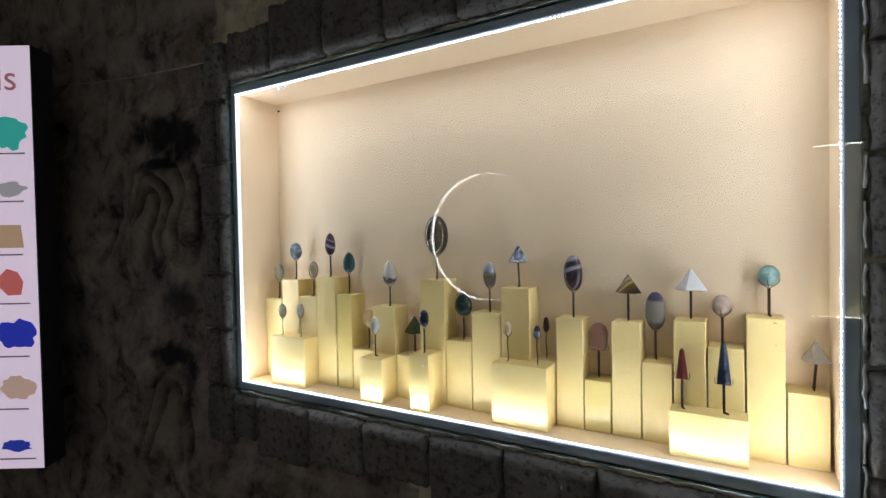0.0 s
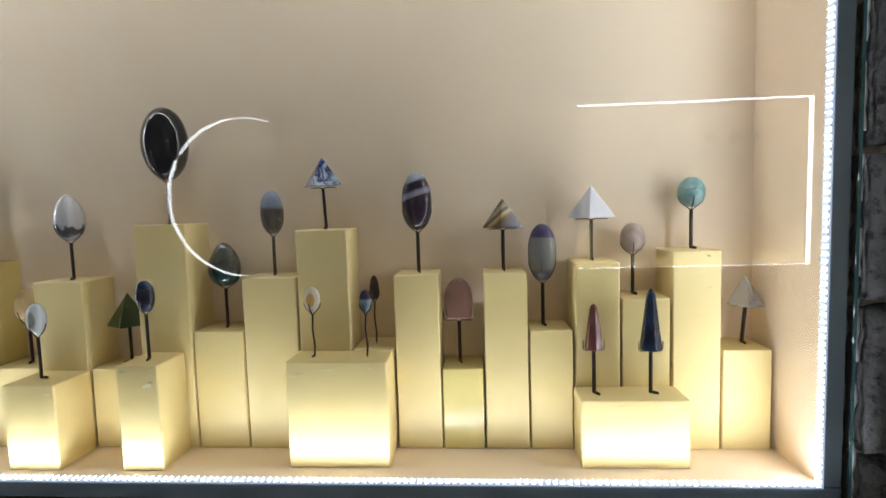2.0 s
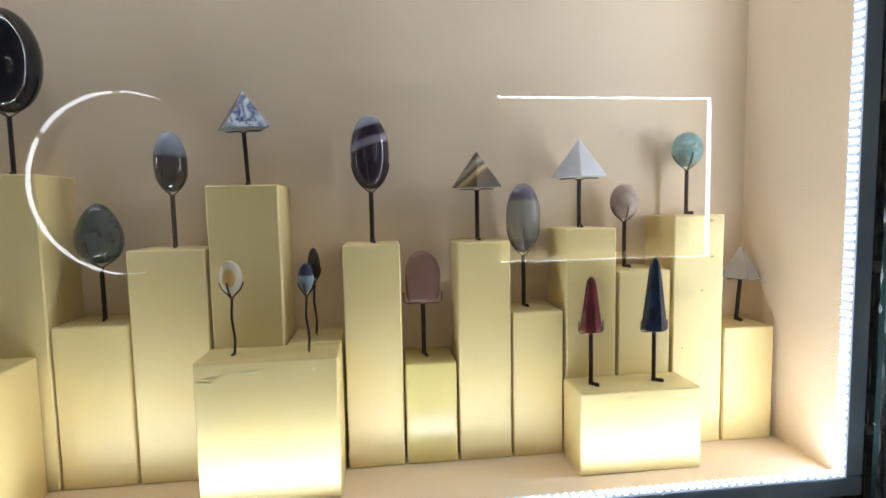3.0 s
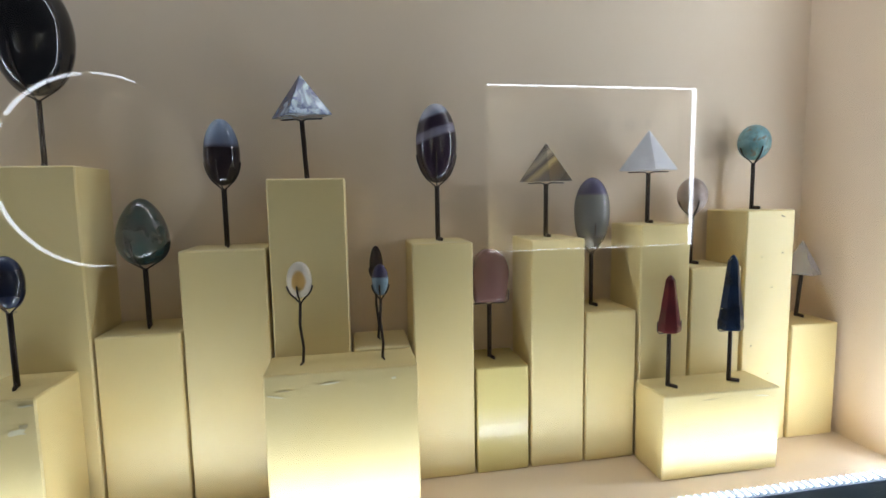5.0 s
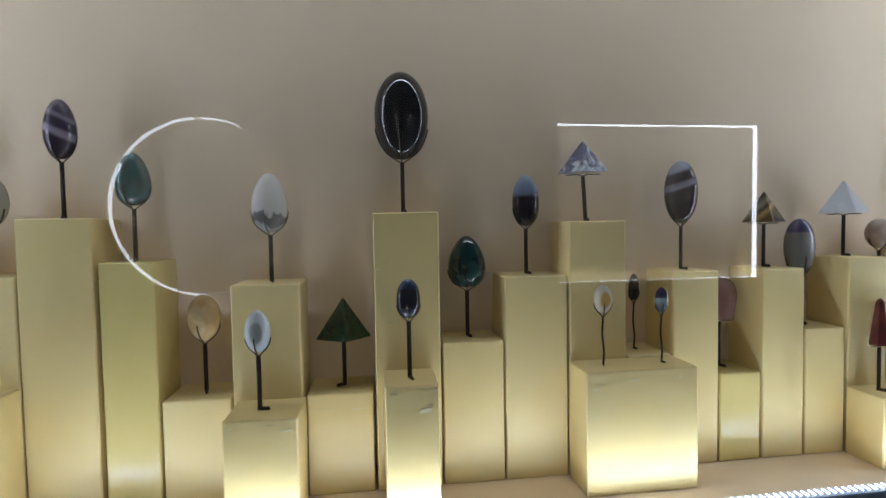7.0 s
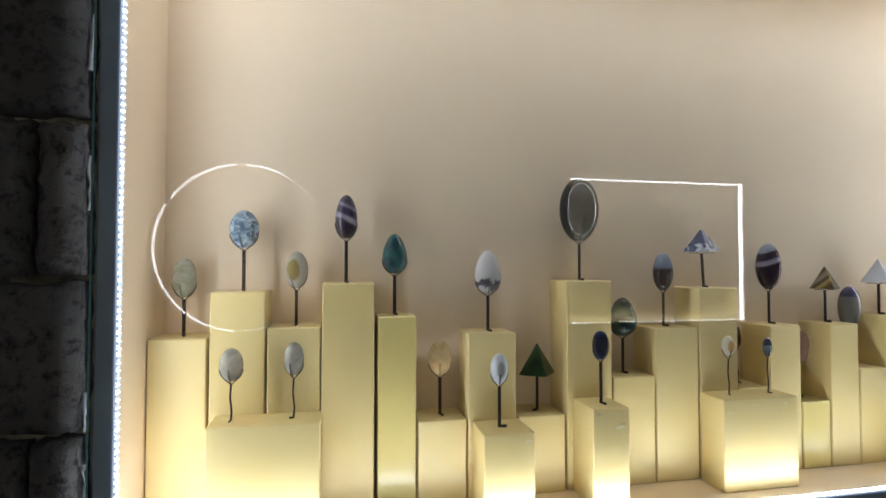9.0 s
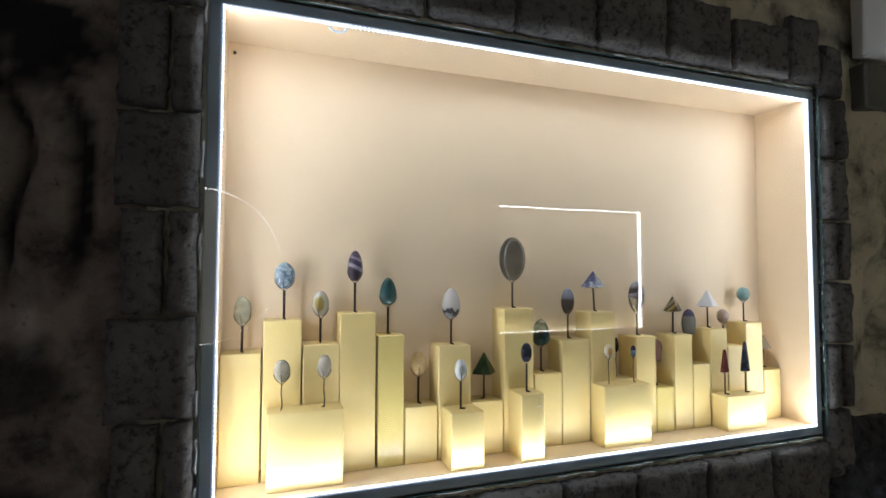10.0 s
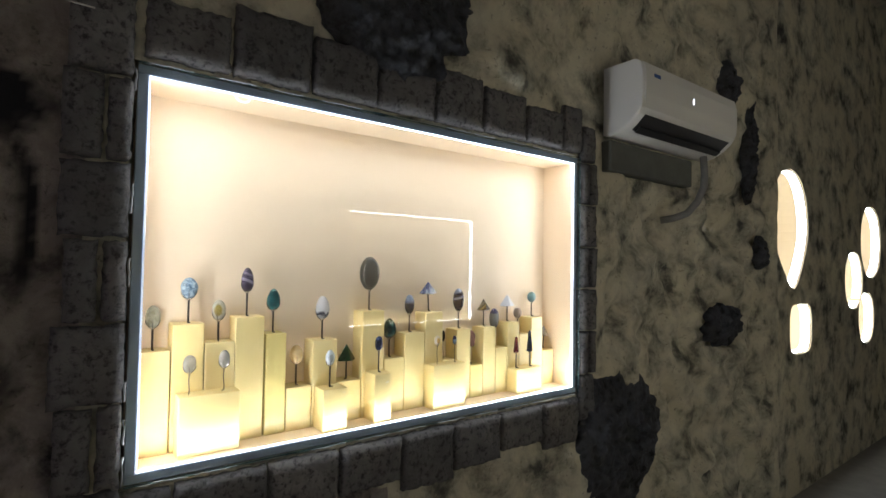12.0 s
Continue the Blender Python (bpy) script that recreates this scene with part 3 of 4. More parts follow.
def stand(x, y, z, high, w, deep, tall, point, bar=0.0028, prongs=3, foot=(0.3, -1), lean=0.0, form="egg", hooks=(True, True)):
    """Iron stand: foot tab, stem and a cradle of bent wires under the stone."""
    st = empty("display_stand", pose(x, y, z), "dark brown iron stand with bent wire cradle", "stand", "iron stands")
    fx, fy = foot
    n = math.hypot(fx, fy) or 1
    fl = 0.0105 if bar > 0.002 else 0.006
    bm = bmesh.new()
    sweep(bm, [(-0.2 * fl * fx / n, -0.2 * fl * fy / n, 0.0012), (fl * 0.4 * fx / n, fl * 0.4 * fy / n, 0.0012), (fl * fx / n, fl * fy / n, 0.0012)], [bar * 0.9, bar * 1.1, bar * 1.0], 8, 0.42)
    part("foot", bm, IRON, st, smooth=True)
    bm = bmesh.new()
    kink = 0.0 if bar > 0.002 else 0.0012
    sweep(bm, [(0, 0, 0.0008), (lean * 0.3 + kink, 0, high * 0.25), (lean * 0.6 - kink, 0, high * 0.6), (lean, 0, high - 0.003)], bar, 8, 0.7)
    part("stem", bm, IRON, st, smooth=True)
    wire = 0.00075 if bar > 0.002 else 0.0008
    for k in range(prongs):
        a = math.pi * (0.0, 1.0, 1.45)[k]
        bm = bmesh.new()
        pts = [(lean, 0, high - (0.0045 if form == "egg" else 0.003))]
        if form == "egg":
            top = 0.36 if k < 2 else 0.38
            for i in range(9):
                f = 0.035 + (top - 0.035) * i / 8
                r = egg_radius(f, point)
                pts.append((lean + (r * w / 2 + 0.0006) * math.cos(a), (r * deep / 2 + 0.0006) * math.sin(a), high + f * tall))
        else:
            dx, dy = math.cos(a), math.sin(a)
            reach = [(lean + dx * w * 0.10, dy * deep * 0.1, high - 0.001), (lean + dx * (w * 0.44), dy * deep * 0.42, high - 0.0014), (lean + dx * (w * 0.5 + 0.0015), dy * (deep * 0.5 + 0.0015), high + 0.001), (lean + dx * (w * 0.5 + 0.0017), dy * (deep * 0.5 + 0.0017), high + min(0.012, tall * 0.22))]
            pts += reach if hooks[k] else [reach[0], (lean + dx * w * 0.33, dy * deep * 0.3, high - 0.0014)]
        sweep(bm, pts, wire, 6)
        part("prong", bm, IRON, st, smooth=True)
    return st


def egg_mesh(w, deep, tall, point, lump=0.0, seed=1.0):
    bm = bmesh.new()
    n, m = 32, 22
    rings = []
    for i in range(1, m):
        f = 0.5 - 0.5 * math.cos(math.pi * i / m)
        r = egg_radius(f, point)
        ring = []
        for j in range(n):
            a = 2 * math.pi * j / n
            k = 1 + lump * noise.noise(Vector((math.cos(a) * 1.3, math.sin(a) * 1.3, f * 3 + seed)))
            ring.append(bm.verts.new((r * w / 2 * k * math.cos(a), r * deep / 2 * k * math.sin(a), f * tall)))
        rings.append(ring)
    lo, hi = bm.verts.new((0, 0, 0)), bm.verts.new((0, 0, tall))
    for a, b in zip(rings, rings[1:]):
        for j in range(n):
            bm.faces.new((a[j], a[(j + 1) % n], b[(j + 1) % n], b[j]))
    for j in range(n):
        bm.faces.new((lo, rings[0][(j + 1) % n], rings[0][j]))
        bm.faces.new((hi, rings[-1][j], rings[-1][(j + 1) % n]))
    return bm


def pyramid_mesh(w, deep, tall, bevel=0.0012, rough=0.0, seed=0):
    bm = bmesh.new()
    r = random.Random(seed)
    v = [bm.verts.new((x * w / 2, y * deep / 2, r.uniform(-1, 1) * rough)) for x, y in ((-1, 0), (0, -1), (1, 0), (0, 1))]
    t = bm.verts.new((0, 0, tall))
    bm.faces.new(v)
    for i in range(4):
        bm.faces.new((v[i], v[(i + 1) % 4], t))
    bmesh.ops.bevel(bm, geom=list(bm.edges), offset=bevel, segments=2, affect="EDGES", profile=0.6)
    return bm


def wedge_mesh(w, deep, tall, bevel=0.001):
    """A three-sided slab, flat towards the front."""
    bm = prism(bmesh.new(), [(-w / 2, 0), (w / 2, 0), (0.0, tall)], -deep / 2, deep / 2)
    bmesh.ops.bevel(bm, geom=list(bm.edges), offset=bevel, segments=2, affect="EDGES", profile=0.6)
    return bm


def obelisk_mesh(w, deep, tall, sides=6):
    bm = bmesh.new()
    rings = []
    for z, k in ((0, 1.0), (0.05, 1.02), (0.9, 0.42)):
        rings.append([bm.verts.new((k * w / 2 * math.cos(a), k * deep / 2 * math.sin(a), z * tall)) for a in (2 * math.pi * (j + 0.62) / sides for j in range(sides))])
    t = bm.verts.new((0, 0, tall))
    for a, b in zip(rings, rings[1:]):
        for j in range(sides):
            bm.faces.new((a[j], a[(j + 1) % sides], b[(j + 1) % sides], b[j]))
    bm.faces.new(rings[0][::-1])
    for j in range(sides):
        bm.faces.new((rings[-1][j], rings[-1][(j + 1) % sides], t))
    bmesh.ops.bevel(bm, geom=list(bm.edges), offset=0.0006, segments=1, affect="EDGES")
    return bm


def dome_mesh(w, deep, tall):
    """A tall rounded slab: straight sides and an arched top."""
    n = 18
    loop = [(-w * 0.40, 0.0), (w * 0.40, 0.0), (w * 0.47, tall * 0.12)] + [(w / 2 * math.cos(a), tall * 0.5 + tall * 0.5 * math.sin(a)) for a in (math.pi * i / n for i in range(n + 1))] + [(-w * 0.47, tall * 0.12)]
    bm = prism(bmesh.new(), loop, -deep / 2, deep / 2)
    bmesh.ops.bevel(bm, geom=[e for e in bm.edges if abs(e.verts[0].co.y - e.verts[1].co.y) < 1e-6], offset=deep * 0.3, segments=4, affect="EDGES", profile=0.5)
    return bm


def specimen(form, x, y, base, zbot, ztop, w, mat, label, point=0.0, deep=None, thin=False, foot=(0.3, -1), turn=0.0, lean=0.0, lump=0.0, tilt=0.0):
    tall = ztop - zbot
    deep = deep or w * 0.8
    high = zbot - base
    st = stand(x, y, base, high, w, deep, tall, point, 0.0013 if thin else 0.0026, 3 if form == "egg" else 2, foot, lean, "egg" if form == "egg" else "flat", {"pyramid": (False, False), "wedge": (True, False)}.get(form, (True, True)))
    st.rotation_euler = (0, 0, radians(turn))
    name, cat, group = {"egg": ("mineral_egg", "mineral", "polished stones"), "pyramid": ("mineral_pyramid", "mineral", "stone pyramids"), "wedge": ("mineral_pyramid", "mineral", "stone pyramids"), "obelisk": ("mineral_obelisk", "mineral", "stone obelisks"), "dome": ("mineral_slab", "mineral", "polished stones")}[form]
    bm = {"egg": lambda: egg_mesh(w, deep, tall, point, lump, x * 9), "pyramid": lambda: pyramid_mesh(w, deep, tall, rough=lump, seed=int(x * 1000)), "wedge": lambda: wedge_mesh(w, deep, tall), "obelisk": lambda: obelisk_mesh(w, deep, tall), "dome": lambda: dome_mesh(w, deep, tall)}[form]()
    m = pose(x, y, zbot + 0.0004) @ pose(0, 0, 0, 0, tilt, turn) @ pose(lean, 0, 0)
    return single(name, bm, mat, label, cat, group, smooth=form in ("egg", "dome"), m=m)


AGATE_BLACK = banded("black_agate", (0.0, (0.012, 0.012, 0.014)), (0.5, (0.006, 0.006, 0.008)), (1.0, (0.012, 0.013, 0.016)), wobble=0.3)
specimen("egg", -0.7121, 0.125, 1.2940, 1.349, 1.405, 0.0335, stone("grey_green_agate", (0.24, 0.23, 0.15), (0.42, 0.40, 0.31), 70, clear=0.15), "grey-green translucent polished agate oval", deep=0.026)
specimen("egg", -0.6321, 0.125, 1.3575, 1.420, 1.475, 0.0406, stone("blue_mottled_stone", (0.06, 0.11, 0.17), (0.34, 0.44, 0.52), 90, c3=(0.45, 0.52, 0.56)), "mottled blue and white polished stone", deep=0.034, lump=0.12)
specimen("egg", -0.5578, 0.126, 1.3060, 1.361, 1.415, 0.0344, ringed("olive_agate", (0.26, 0.19, 0.05), (0.42, 0.39, 0.32), 0.6, 0.1), "olive and grey polished agate oval", deep=0.028, turn=-20)
specimen("egg", -0.4855, 0.127, 1.3685, 1.435, 1.502, 0.0333, banded("violet_banded_agate", (0.0, (0.03, 0.02, 0.035)), (0.36, (0.035, 0.025, 0.045)), (0.42, (0.28, 0.24, 0.30)), (0.50, (0.20, 0.17, 0.23)), (0.54, (0.03, 0.022, 0.05)), (0.66, (0.04, 0.03, 0.06)), (0.72, (0.24, 0.20, 0.27)), (0.80, (0.045, 0.035, 0.06)), (1.0, (0.07, 0.05, 0.08)), tilt=-14), "dark violet polished egg with pale bands", point=0.12, deep=0.031)
specimen("egg", -0.4117, 0.127, 1.3190, 1.382, 1.443, 0.0383, stone("teal_green_agate", (0.004, 0.035, 0.042), (0.022, 0.11, 0.11), 60), "deep teal green polished egg", point=0.22, deep=0.035)
specimen("egg", -0.3402, 0.128, 1.1620, 1.223, 1.277, 0.0368, stone("honey_calcite", (0.62, 0.42, 0.19), (0.74, 0.58, 0.34), 60, clear=0.1), "pale honey yellow polished oval stone", deep=0.032)
H_MAT = banded("white_agate", (0.0, (0.42, 0.40, 0.41)), (0.12, (0.40, 0.39, 0.40)), (0.15, (0.06, 0.06, 0.07)), (0.26, (0.05, 0.05, 0.06)), (0.31, (0.50, 0.48, 0.48)), (1.0, (0.72, 0.69, 0.68)), wobble=0.55, clear=0.08)
specimen("egg", -0.2618, 0.129, 1.2900, 1.349, 1.419, 0.0423, H_MAT, "milky white polished egg with a dark spot", point=0.20, deep=0.040)
specimen("pyramid", -0.1790, 0.129, 1.1600, 1.218, 1.269, 0.0679, stone("dark_green_jade", (0.008, 0.028, 0.009), (0.03, 0.065, 0.022), 50, 0.25), "dark green stone pyramid", deep=0.055, foot=(-1, -0.4), turn=8)
specimen("egg", -0.1031, 0.130, 1.3702, 1.435, 1.541, 0.0662, AGATE_BLACK, "large glossy black polished oval agate", deep=0.058)
specimen("egg", -0.0245, 0.131, 1.2135, 1.275, 1.340, 0.0474, stone("deep_green_agate", (0.003, 0.014, 0.014), (0.012, 0.048, 0.046), 45), "dark green polished drop-shaped stone", point=0.24, deep=0.044)
specimen("egg", 0.0529, 0.131, 1.2905, 1.351, 1.416, 0.0342, banded("two_tone_agate", (0.0, (0.012, 0.007, 0.010)), (0.56, (0.016, 0.009, 0.014)), (0.62, (0.13, 0.15, 0.22)), (1.0, (0.26, 0.33, 0.44)), wobble=0.08), "polished egg, dark plum below, white above", point=0.05, deep=0.032)
specimen("pyramid", 0.1334, 0.132, 1.3565, 1.418, 1.461, 0.0660, stone("blue_sodalite", (0.010, 0.022, 0.11), (0.42, 0.50, 0.60), 42, 0.2, c3=(0.010, 0.02, 0.15), edge=(0.45, 0.56)), "blue and white sodalite stone pyramid", deep=0.062, lump=0.003, turn=-18, lean=-0.003)
specimen("egg", 0.2674, 0.133, 1.2900, 1.351, 1.434, 0.0436, banded("purple_banded_agate", (0.0, (0.022, 0.012, 0.022)), (0.56, (0.022, 0.012, 0.024)), (0.60, (0.24, 0.22, 0.28)), (0.66, (0.20, 0.18, 0.24)), (0.70, (0.025, 0.015, 0.03)), (0.82, (0.03, 0.02, 0.035)), (0.86, (0.22, 0.23, 0.30)), (1.0, (0.30, 0.32, 0.38)), tilt=10, wobble=0.06), "dark purple polished oval with grey bands", deep=0.038)
specimen("egg", 0.2003, 0.133, 1.1860, 1.250, 1.286, 0.0145, stone("dark_brown_agate", (0.018, 0.010, 0.010), (0.05, 0.03, 0.028), 90), "slim dark brown polished stone drop", point=0.12, deep=0.010, thin=True)
specimen("dome", 0.3241, 0.134, 1.1560, 1.219, 1.279, 0.0413, stone("rose_translucent_agate", (0.26, 0.13, 0.11), (0.36, 0.20, 0.17), 40, clear=0.35), "rosy brown translucent arched stone slab", deep=0.018)
specimen("pyramid", 0.3903, 0.134, 1.2900, 1.351, 1.394, 0.0607, banded("tiger_eye", (0.0, (0.03, 0.022, 0.015)), (0.35, (0.10, 0.06, 0.02)), (0.45, (0.45, 0.32, 0.12)), (0.52, (0.06, 0.04, 0.03)), (0.62, (0.35, 0.28, 0.18)), (0.75, (0.07, 0.05, 0.04)), (1.0, (0.20, 0.15, 0.10)), tilt=50, rough=0.15), "brown and gold striped tiger eye pyramid", deep=0.046, turn=-10)
specimen("egg", 0.4459, 0.135, 1.2090, 1.273, 1.355, 0.0407, banded("grey_violet_stone", (0.0, (0.03, 0.03, 0.035)), (0.16, (0.05, 0.05, 0.055)), (0.22, (0.17, 0.165, 0.15)), (0.74, (0.20, 0.19, 0.17)), (0.79, (0.06, 0.05, 0.11)), (1.0, (0.05, 0.04, 0.11)), rough=0.25, wobble=0.04), "tall grey polished egg with a violet tip", point=-0.05, deep=0.032)
specimen("pyramid", 0.5156, 0.136, 1.3020, 1.362, 1.409, 0.0676, stone("white_quartz", (0.62, 0.62, 0.66), (0.74, 0.74, 0.77), 40, 0.3, clear=0.1), "milky white stone pyramid", deep=0.056, turn=-16)
specimen("egg", 0.5731, 0.136, 1.2520, 1.311, 1.353, 0.0343, stone("beige_stone", (0.36, 0.27, 0.22), (0.46, 0.36, 0.31), 80, 0.4), "matt pinkish beige stone ball", deep=0.032)
specimen("egg", 0.6538, 0.137, 1.3150, 1.373, 1.415, 0.0370, stone("turquoise_stone", (0.13, 0.26, 0.26), (0.24, 0.42, 0.42), 70, 0.35, c3=(0.20, 0.17, 0.12)), "turquoise blue mottled stone ball", deep=0.034)
specimen("pyramid", 0.7245, 0.137, 1.1790, 1.233, 1.276, 0.0505, stone("clear_quartz", (0.72, 0.72, 0.74), (0.85, 0.85, 0.86), 30, 0.2, clear=0.7), "clear frosted quartz pyramid", deep=0.046, lean=0.004, lump=0.002, turn=-14)
specimen("egg", -0.6360, 0.067, 1.1870, 1.240, 1.284, 0.0309, stone("smoky_agate", (0.40, 0.37, 0.31), (0.60, 0.57, 0.50), 70, clear=0.45), "small grey smoky polished oval on a wire stand", deep=0.018, thin=True, foot=(-0.3, -1))
specimen("egg", -0.5550, 0.065, 1.1870, 1.245, 1.290, 0.0273, stone("clear_grey_agate", (0.42, 0.40, 0.37), (0.70, 0.68, 0.64), 60, clear=0.5), "small clear grey polished oval on a wire stand", deep=0.020, thin=True, foot=(-1, -0.2), turn=-15)
specimen("egg", -0.2646, 0.060, 1.1590, 1.221, 1.266, 0.0268, ringed("milk_blue_agate", (0.42, 0.44, 0.44), (0.70, 0.76, 0.82), 0.5, 0.15), "small bluish white polished oval stone", deep=0.021, foot=(1, -0.1))
specimen("egg", -0.1033, 0.060, 1.1850, 1.251, 1.295, 0.0266, banded("navy_agate", (0.0, (0.02, 0.035, 0.09)), (0.3, (0.006, 0.008, 0.02)), (0.7, (0.006, 0.008, 0.02)), (1.0, (0.03, 0.05, 0.12)), wobble=0.2), "small navy black polished oval stone", deep=0.021, foot=(0.3, -1))
specimen("egg", 0.1275, 0.069, 1.1845, 1.246, 1.280, 0.0227, ringed("cream_orange_agate", (0.62, 0.38, 0.12), (0.76, 0.68, 0.55), 0.55, 0.15), "small cream and orange polished oval stone", deep=0.017, thin=True, foot=(-0.3, -1))
specimen("egg", 0.2009, 0.068, 1.1845, 1.245, 1.275, 0.0157, banded("blue_grey_agate", (0.0, (0.12, 0.18, 0.24)), (0.55, (0.22, 0.30, 0.36)), (0.62, (0.03, 0.025, 0.06)), (1.0, (0.05, 0.04, 0.09)), wobble=0.06), "slim blue-grey polished oval stone", deep=0.012, thin=True, foot=(0.3, -1))
specimen("obelisk", 0.5038, 0.071, 1.1305, 1.190, 1.252, 0.0243, stone("red_jasper", (0.07, 0.012, 0.014), (0.15, 0.028, 0.028), 50, 0.12), "polished dark red stone obelisk", deep=0.022, foot=(0.6, -1))
specimen("obelisk", 0.5772, 0.071, 1.1305, 1.188, 1.271, 0.0277, stone("blue_black_stone", (0.006, 0.011, 0.024), (0.020, 0.034, 0.065), 50, 0.12), "polished blue-black stone obelisk", deep=0.024, foot=(1, -0.8))


# ---- air conditioner ----
def air_conditioner():
    ac = empty("air_conditioner", pose(0.935, 0.0, 2.083), "white split air conditioner with open black louvre", "air conditioner")
    W, D, H = 0.82, 0.19, 0.29
    # profile in (depth, height), wall side first
    prof = [(0.0, 0.0), (0.03, -0.008), (0.085, 0.005), (0.13, 0.03), (0.165, 0.062), (0.180, 0.085), (0.190, 0.14), (0.190, 0.225), (0.178, 0.27), (0.15, 0.288), (0.0, 0.288)]

    def drawn(pts, x0, x1):
        bm = bmesh.new()
        a = [bm.verts.new((x0, -d, h)) for d, h in pts]
        b = [bm.verts.new((x1, -d, h)) for d, h in pts]
        bm.faces.new(a), bm.faces.new(b[::-1])
        for i in range(len(pts)):
            j = (i + 1) % len(pts)
            bm.faces.new((a[i], b[i], b[j], a[j]))
        return bm

    body = drawn(prof, 0.0, W)
    bmesh.ops.bevel(body, geom=[e for e in body.edges if abs(e.verts[0].co.x - e.verts[1].co.x) < 1e-6], offset=0.004, segments=2, affect="EDGES")
    part("body", body, AC_WHITE, ac)
    part("front_panel", drawn([(0.1895, 0.092), (0.1945, 0.14), (0.1945, 0.224), (0.183, 0.269), (0.18, 0.268), (0.188, 0.224), (0.188, 0.14)], 0.012, W - 0.012), AC_WHITE, ac)
    part("air_outlet", drawn([(0.108, 0.013), (0.168, 0.064), (0.173, 0.060), (0.113, 0.008)], 0.05, W - 0.05), AC_DARK, ac, "black air outlet slot")
    part("louvre", drawn([(0.112, 0.004), (0.135, 0.022), (0.138, 0.018), (0.115, 0.0)], 0.06, W - 0.06), AC_DARK, ac, "dark louvre blade")
    part("badge", boxed(0.07, 0.115, -0.1965, -0.1945, 0.215, 0.229), BLUE_MARK, ac, "small blue badge")
    part("display", boxed(0.382, 0.392, -0.1965, -0.1945, 0.165, 0.19), glow("lit_display", (0.8, 0.85, 1.0), 1.2), ac, "small lit white display")


air_conditioner()
single("wall_patch", boxed(0.94, 1.62, -0.035, 0.02, 1.93, 2.062, bevel=0.006), PLASTER, "flat grey plaster band below the air conditioner", "wall patch", kind="structure")
single("pipe", sweep(bmesh.new(), [(1.66, -0.07, 2.085), (1.665, -0.075, 2.0), (1.655, -0.075, 1.93), (1.60, -0.07, 1.85), (1.53, -0.055, 1.79), (1.47, -0.02, 1.765), (1.44, 0.03, 1.755)], 0.017, 10), PIPE, "grey wrapped pipe running into the rock wall", "pipe", smooth=True)
single("wire", sweep(bmesh.new(), [(-2.3, -0.05, 2.20), (-1.9, -0.055, 2.148), (-1.47, -0.06, 2.085), (-1.2, -0.06, 2.058), (-0.909, -0.05, 2.044), (-0.86, -0.03, 2.05)], 0.0022, 6), WIRE, "thin pale wire strung along the wall", "wire", smooth=True)


# ---- lit niches of free shape ----
def blob(cx, cz, rx, rz, power=2.0, drop=0.0, n=48):
    """Rounded outline; power above 2 squares it off, drop narrows its lower end."""
    out = []
    for i in range(n):
        a = 2 * math.pi * i / n
        c, s = math.cos(a), math.sin(a)
        x, z = math.copysign(abs(c) ** (2 / power), c), math.copysign(abs(s) ** (2 / power), s)
        k = 1 - drop * max(0.0, -z) ** 1.2
        out.append((cx + rx * x * k + drop * rx * 0.25 * max(0.0, -z), cz + rz * z))
    return out


NICHE_PAINT = plain("cream_niche_paint", (0.78, 0.66, 0.46), 0.6, 0.0, 0.05, 8.0)
NICHE_LED = glow("niche_led_tape", (0.92, 0.96, 1.0), 6.0)
ROOM_LED = glow("oblong_niche_led_tape", (0.92, 0.96, 1.0), 19.0)
ROUND_LED = glow("round_niche_led_tape", (0.92, 0.96, 1.0), 12.0)


def lit_niche(name, loop, y, into, depth, label, band=0.03, gap=(), led=NICHE_LED, front=(), wide=0.009):
    """A recess with its lining and a band of LED tape just inside its edge. into: +1 or -1, the way it goes along y."""
    thing = empty(name, pose(sum(p[0] for p in loop) / len(loop), y, min(p[1] for p in loop)), label, "lit niche", "lit niches")
    up = thing.matrix_basis.inverted()
    n = len(loop)
    bm = bmesh.new()
    a = [bm.verts.new((x, y, z)) for x, z in loop]
    b = [bm.verts.new((x, y + into * depth, z)) for x, z in loop]
    for i in range(n):
        bm.faces.new((a[i], a[(i + 1) % n], b[(i + 1) % n], b[i]))
    bm.faces.new(b)
    ob = part("lining", bm, NICHE_PAINT, thing, m=up)
    cx, cz = (sum(p[0] for p in loop) / n, sum(p[1] for p in loop) / n)

    def inset(p, d):
        v = Vector((cx - p[0], cz - p[1]))
        v = v.normalized() * d
        return p[0] + v.x, p[1] + v.y

    bm = bmesh.new()
    ya, yb = y + into * 0.012, y + into * (0.012 + band)
    for i in range(n):
        if i in gap:
            continue
        p, q = loop[i], loop[(i + 1) % n]
        pi, qi = inset(p, wide), inset(q, wide)
        p, q = inset(p, 0.001), inset(q, 0.001)
        vs = [bm.verts.new((u[0], yy, u[1])) for yy in (ya, yb) for u in (p, q, qi, pi)]
        for k, f in enumerate(((3, 2, 6, 7), (0, 1, 2, 3), (7, 6, 5, 4), (0, 4, 5, 1))):
            bm.faces.new([vs[j] for j in f]).material_index = 0 if k == 0 or (k == 1 and i in front) else 1
    bmesh.ops.remove_doubles(bm, verts=bm.verts, dist=1e-5)
    part("led_tape", bm, (led, SILICONE), thing, "glowing white LED tape", m=up)
    return thing


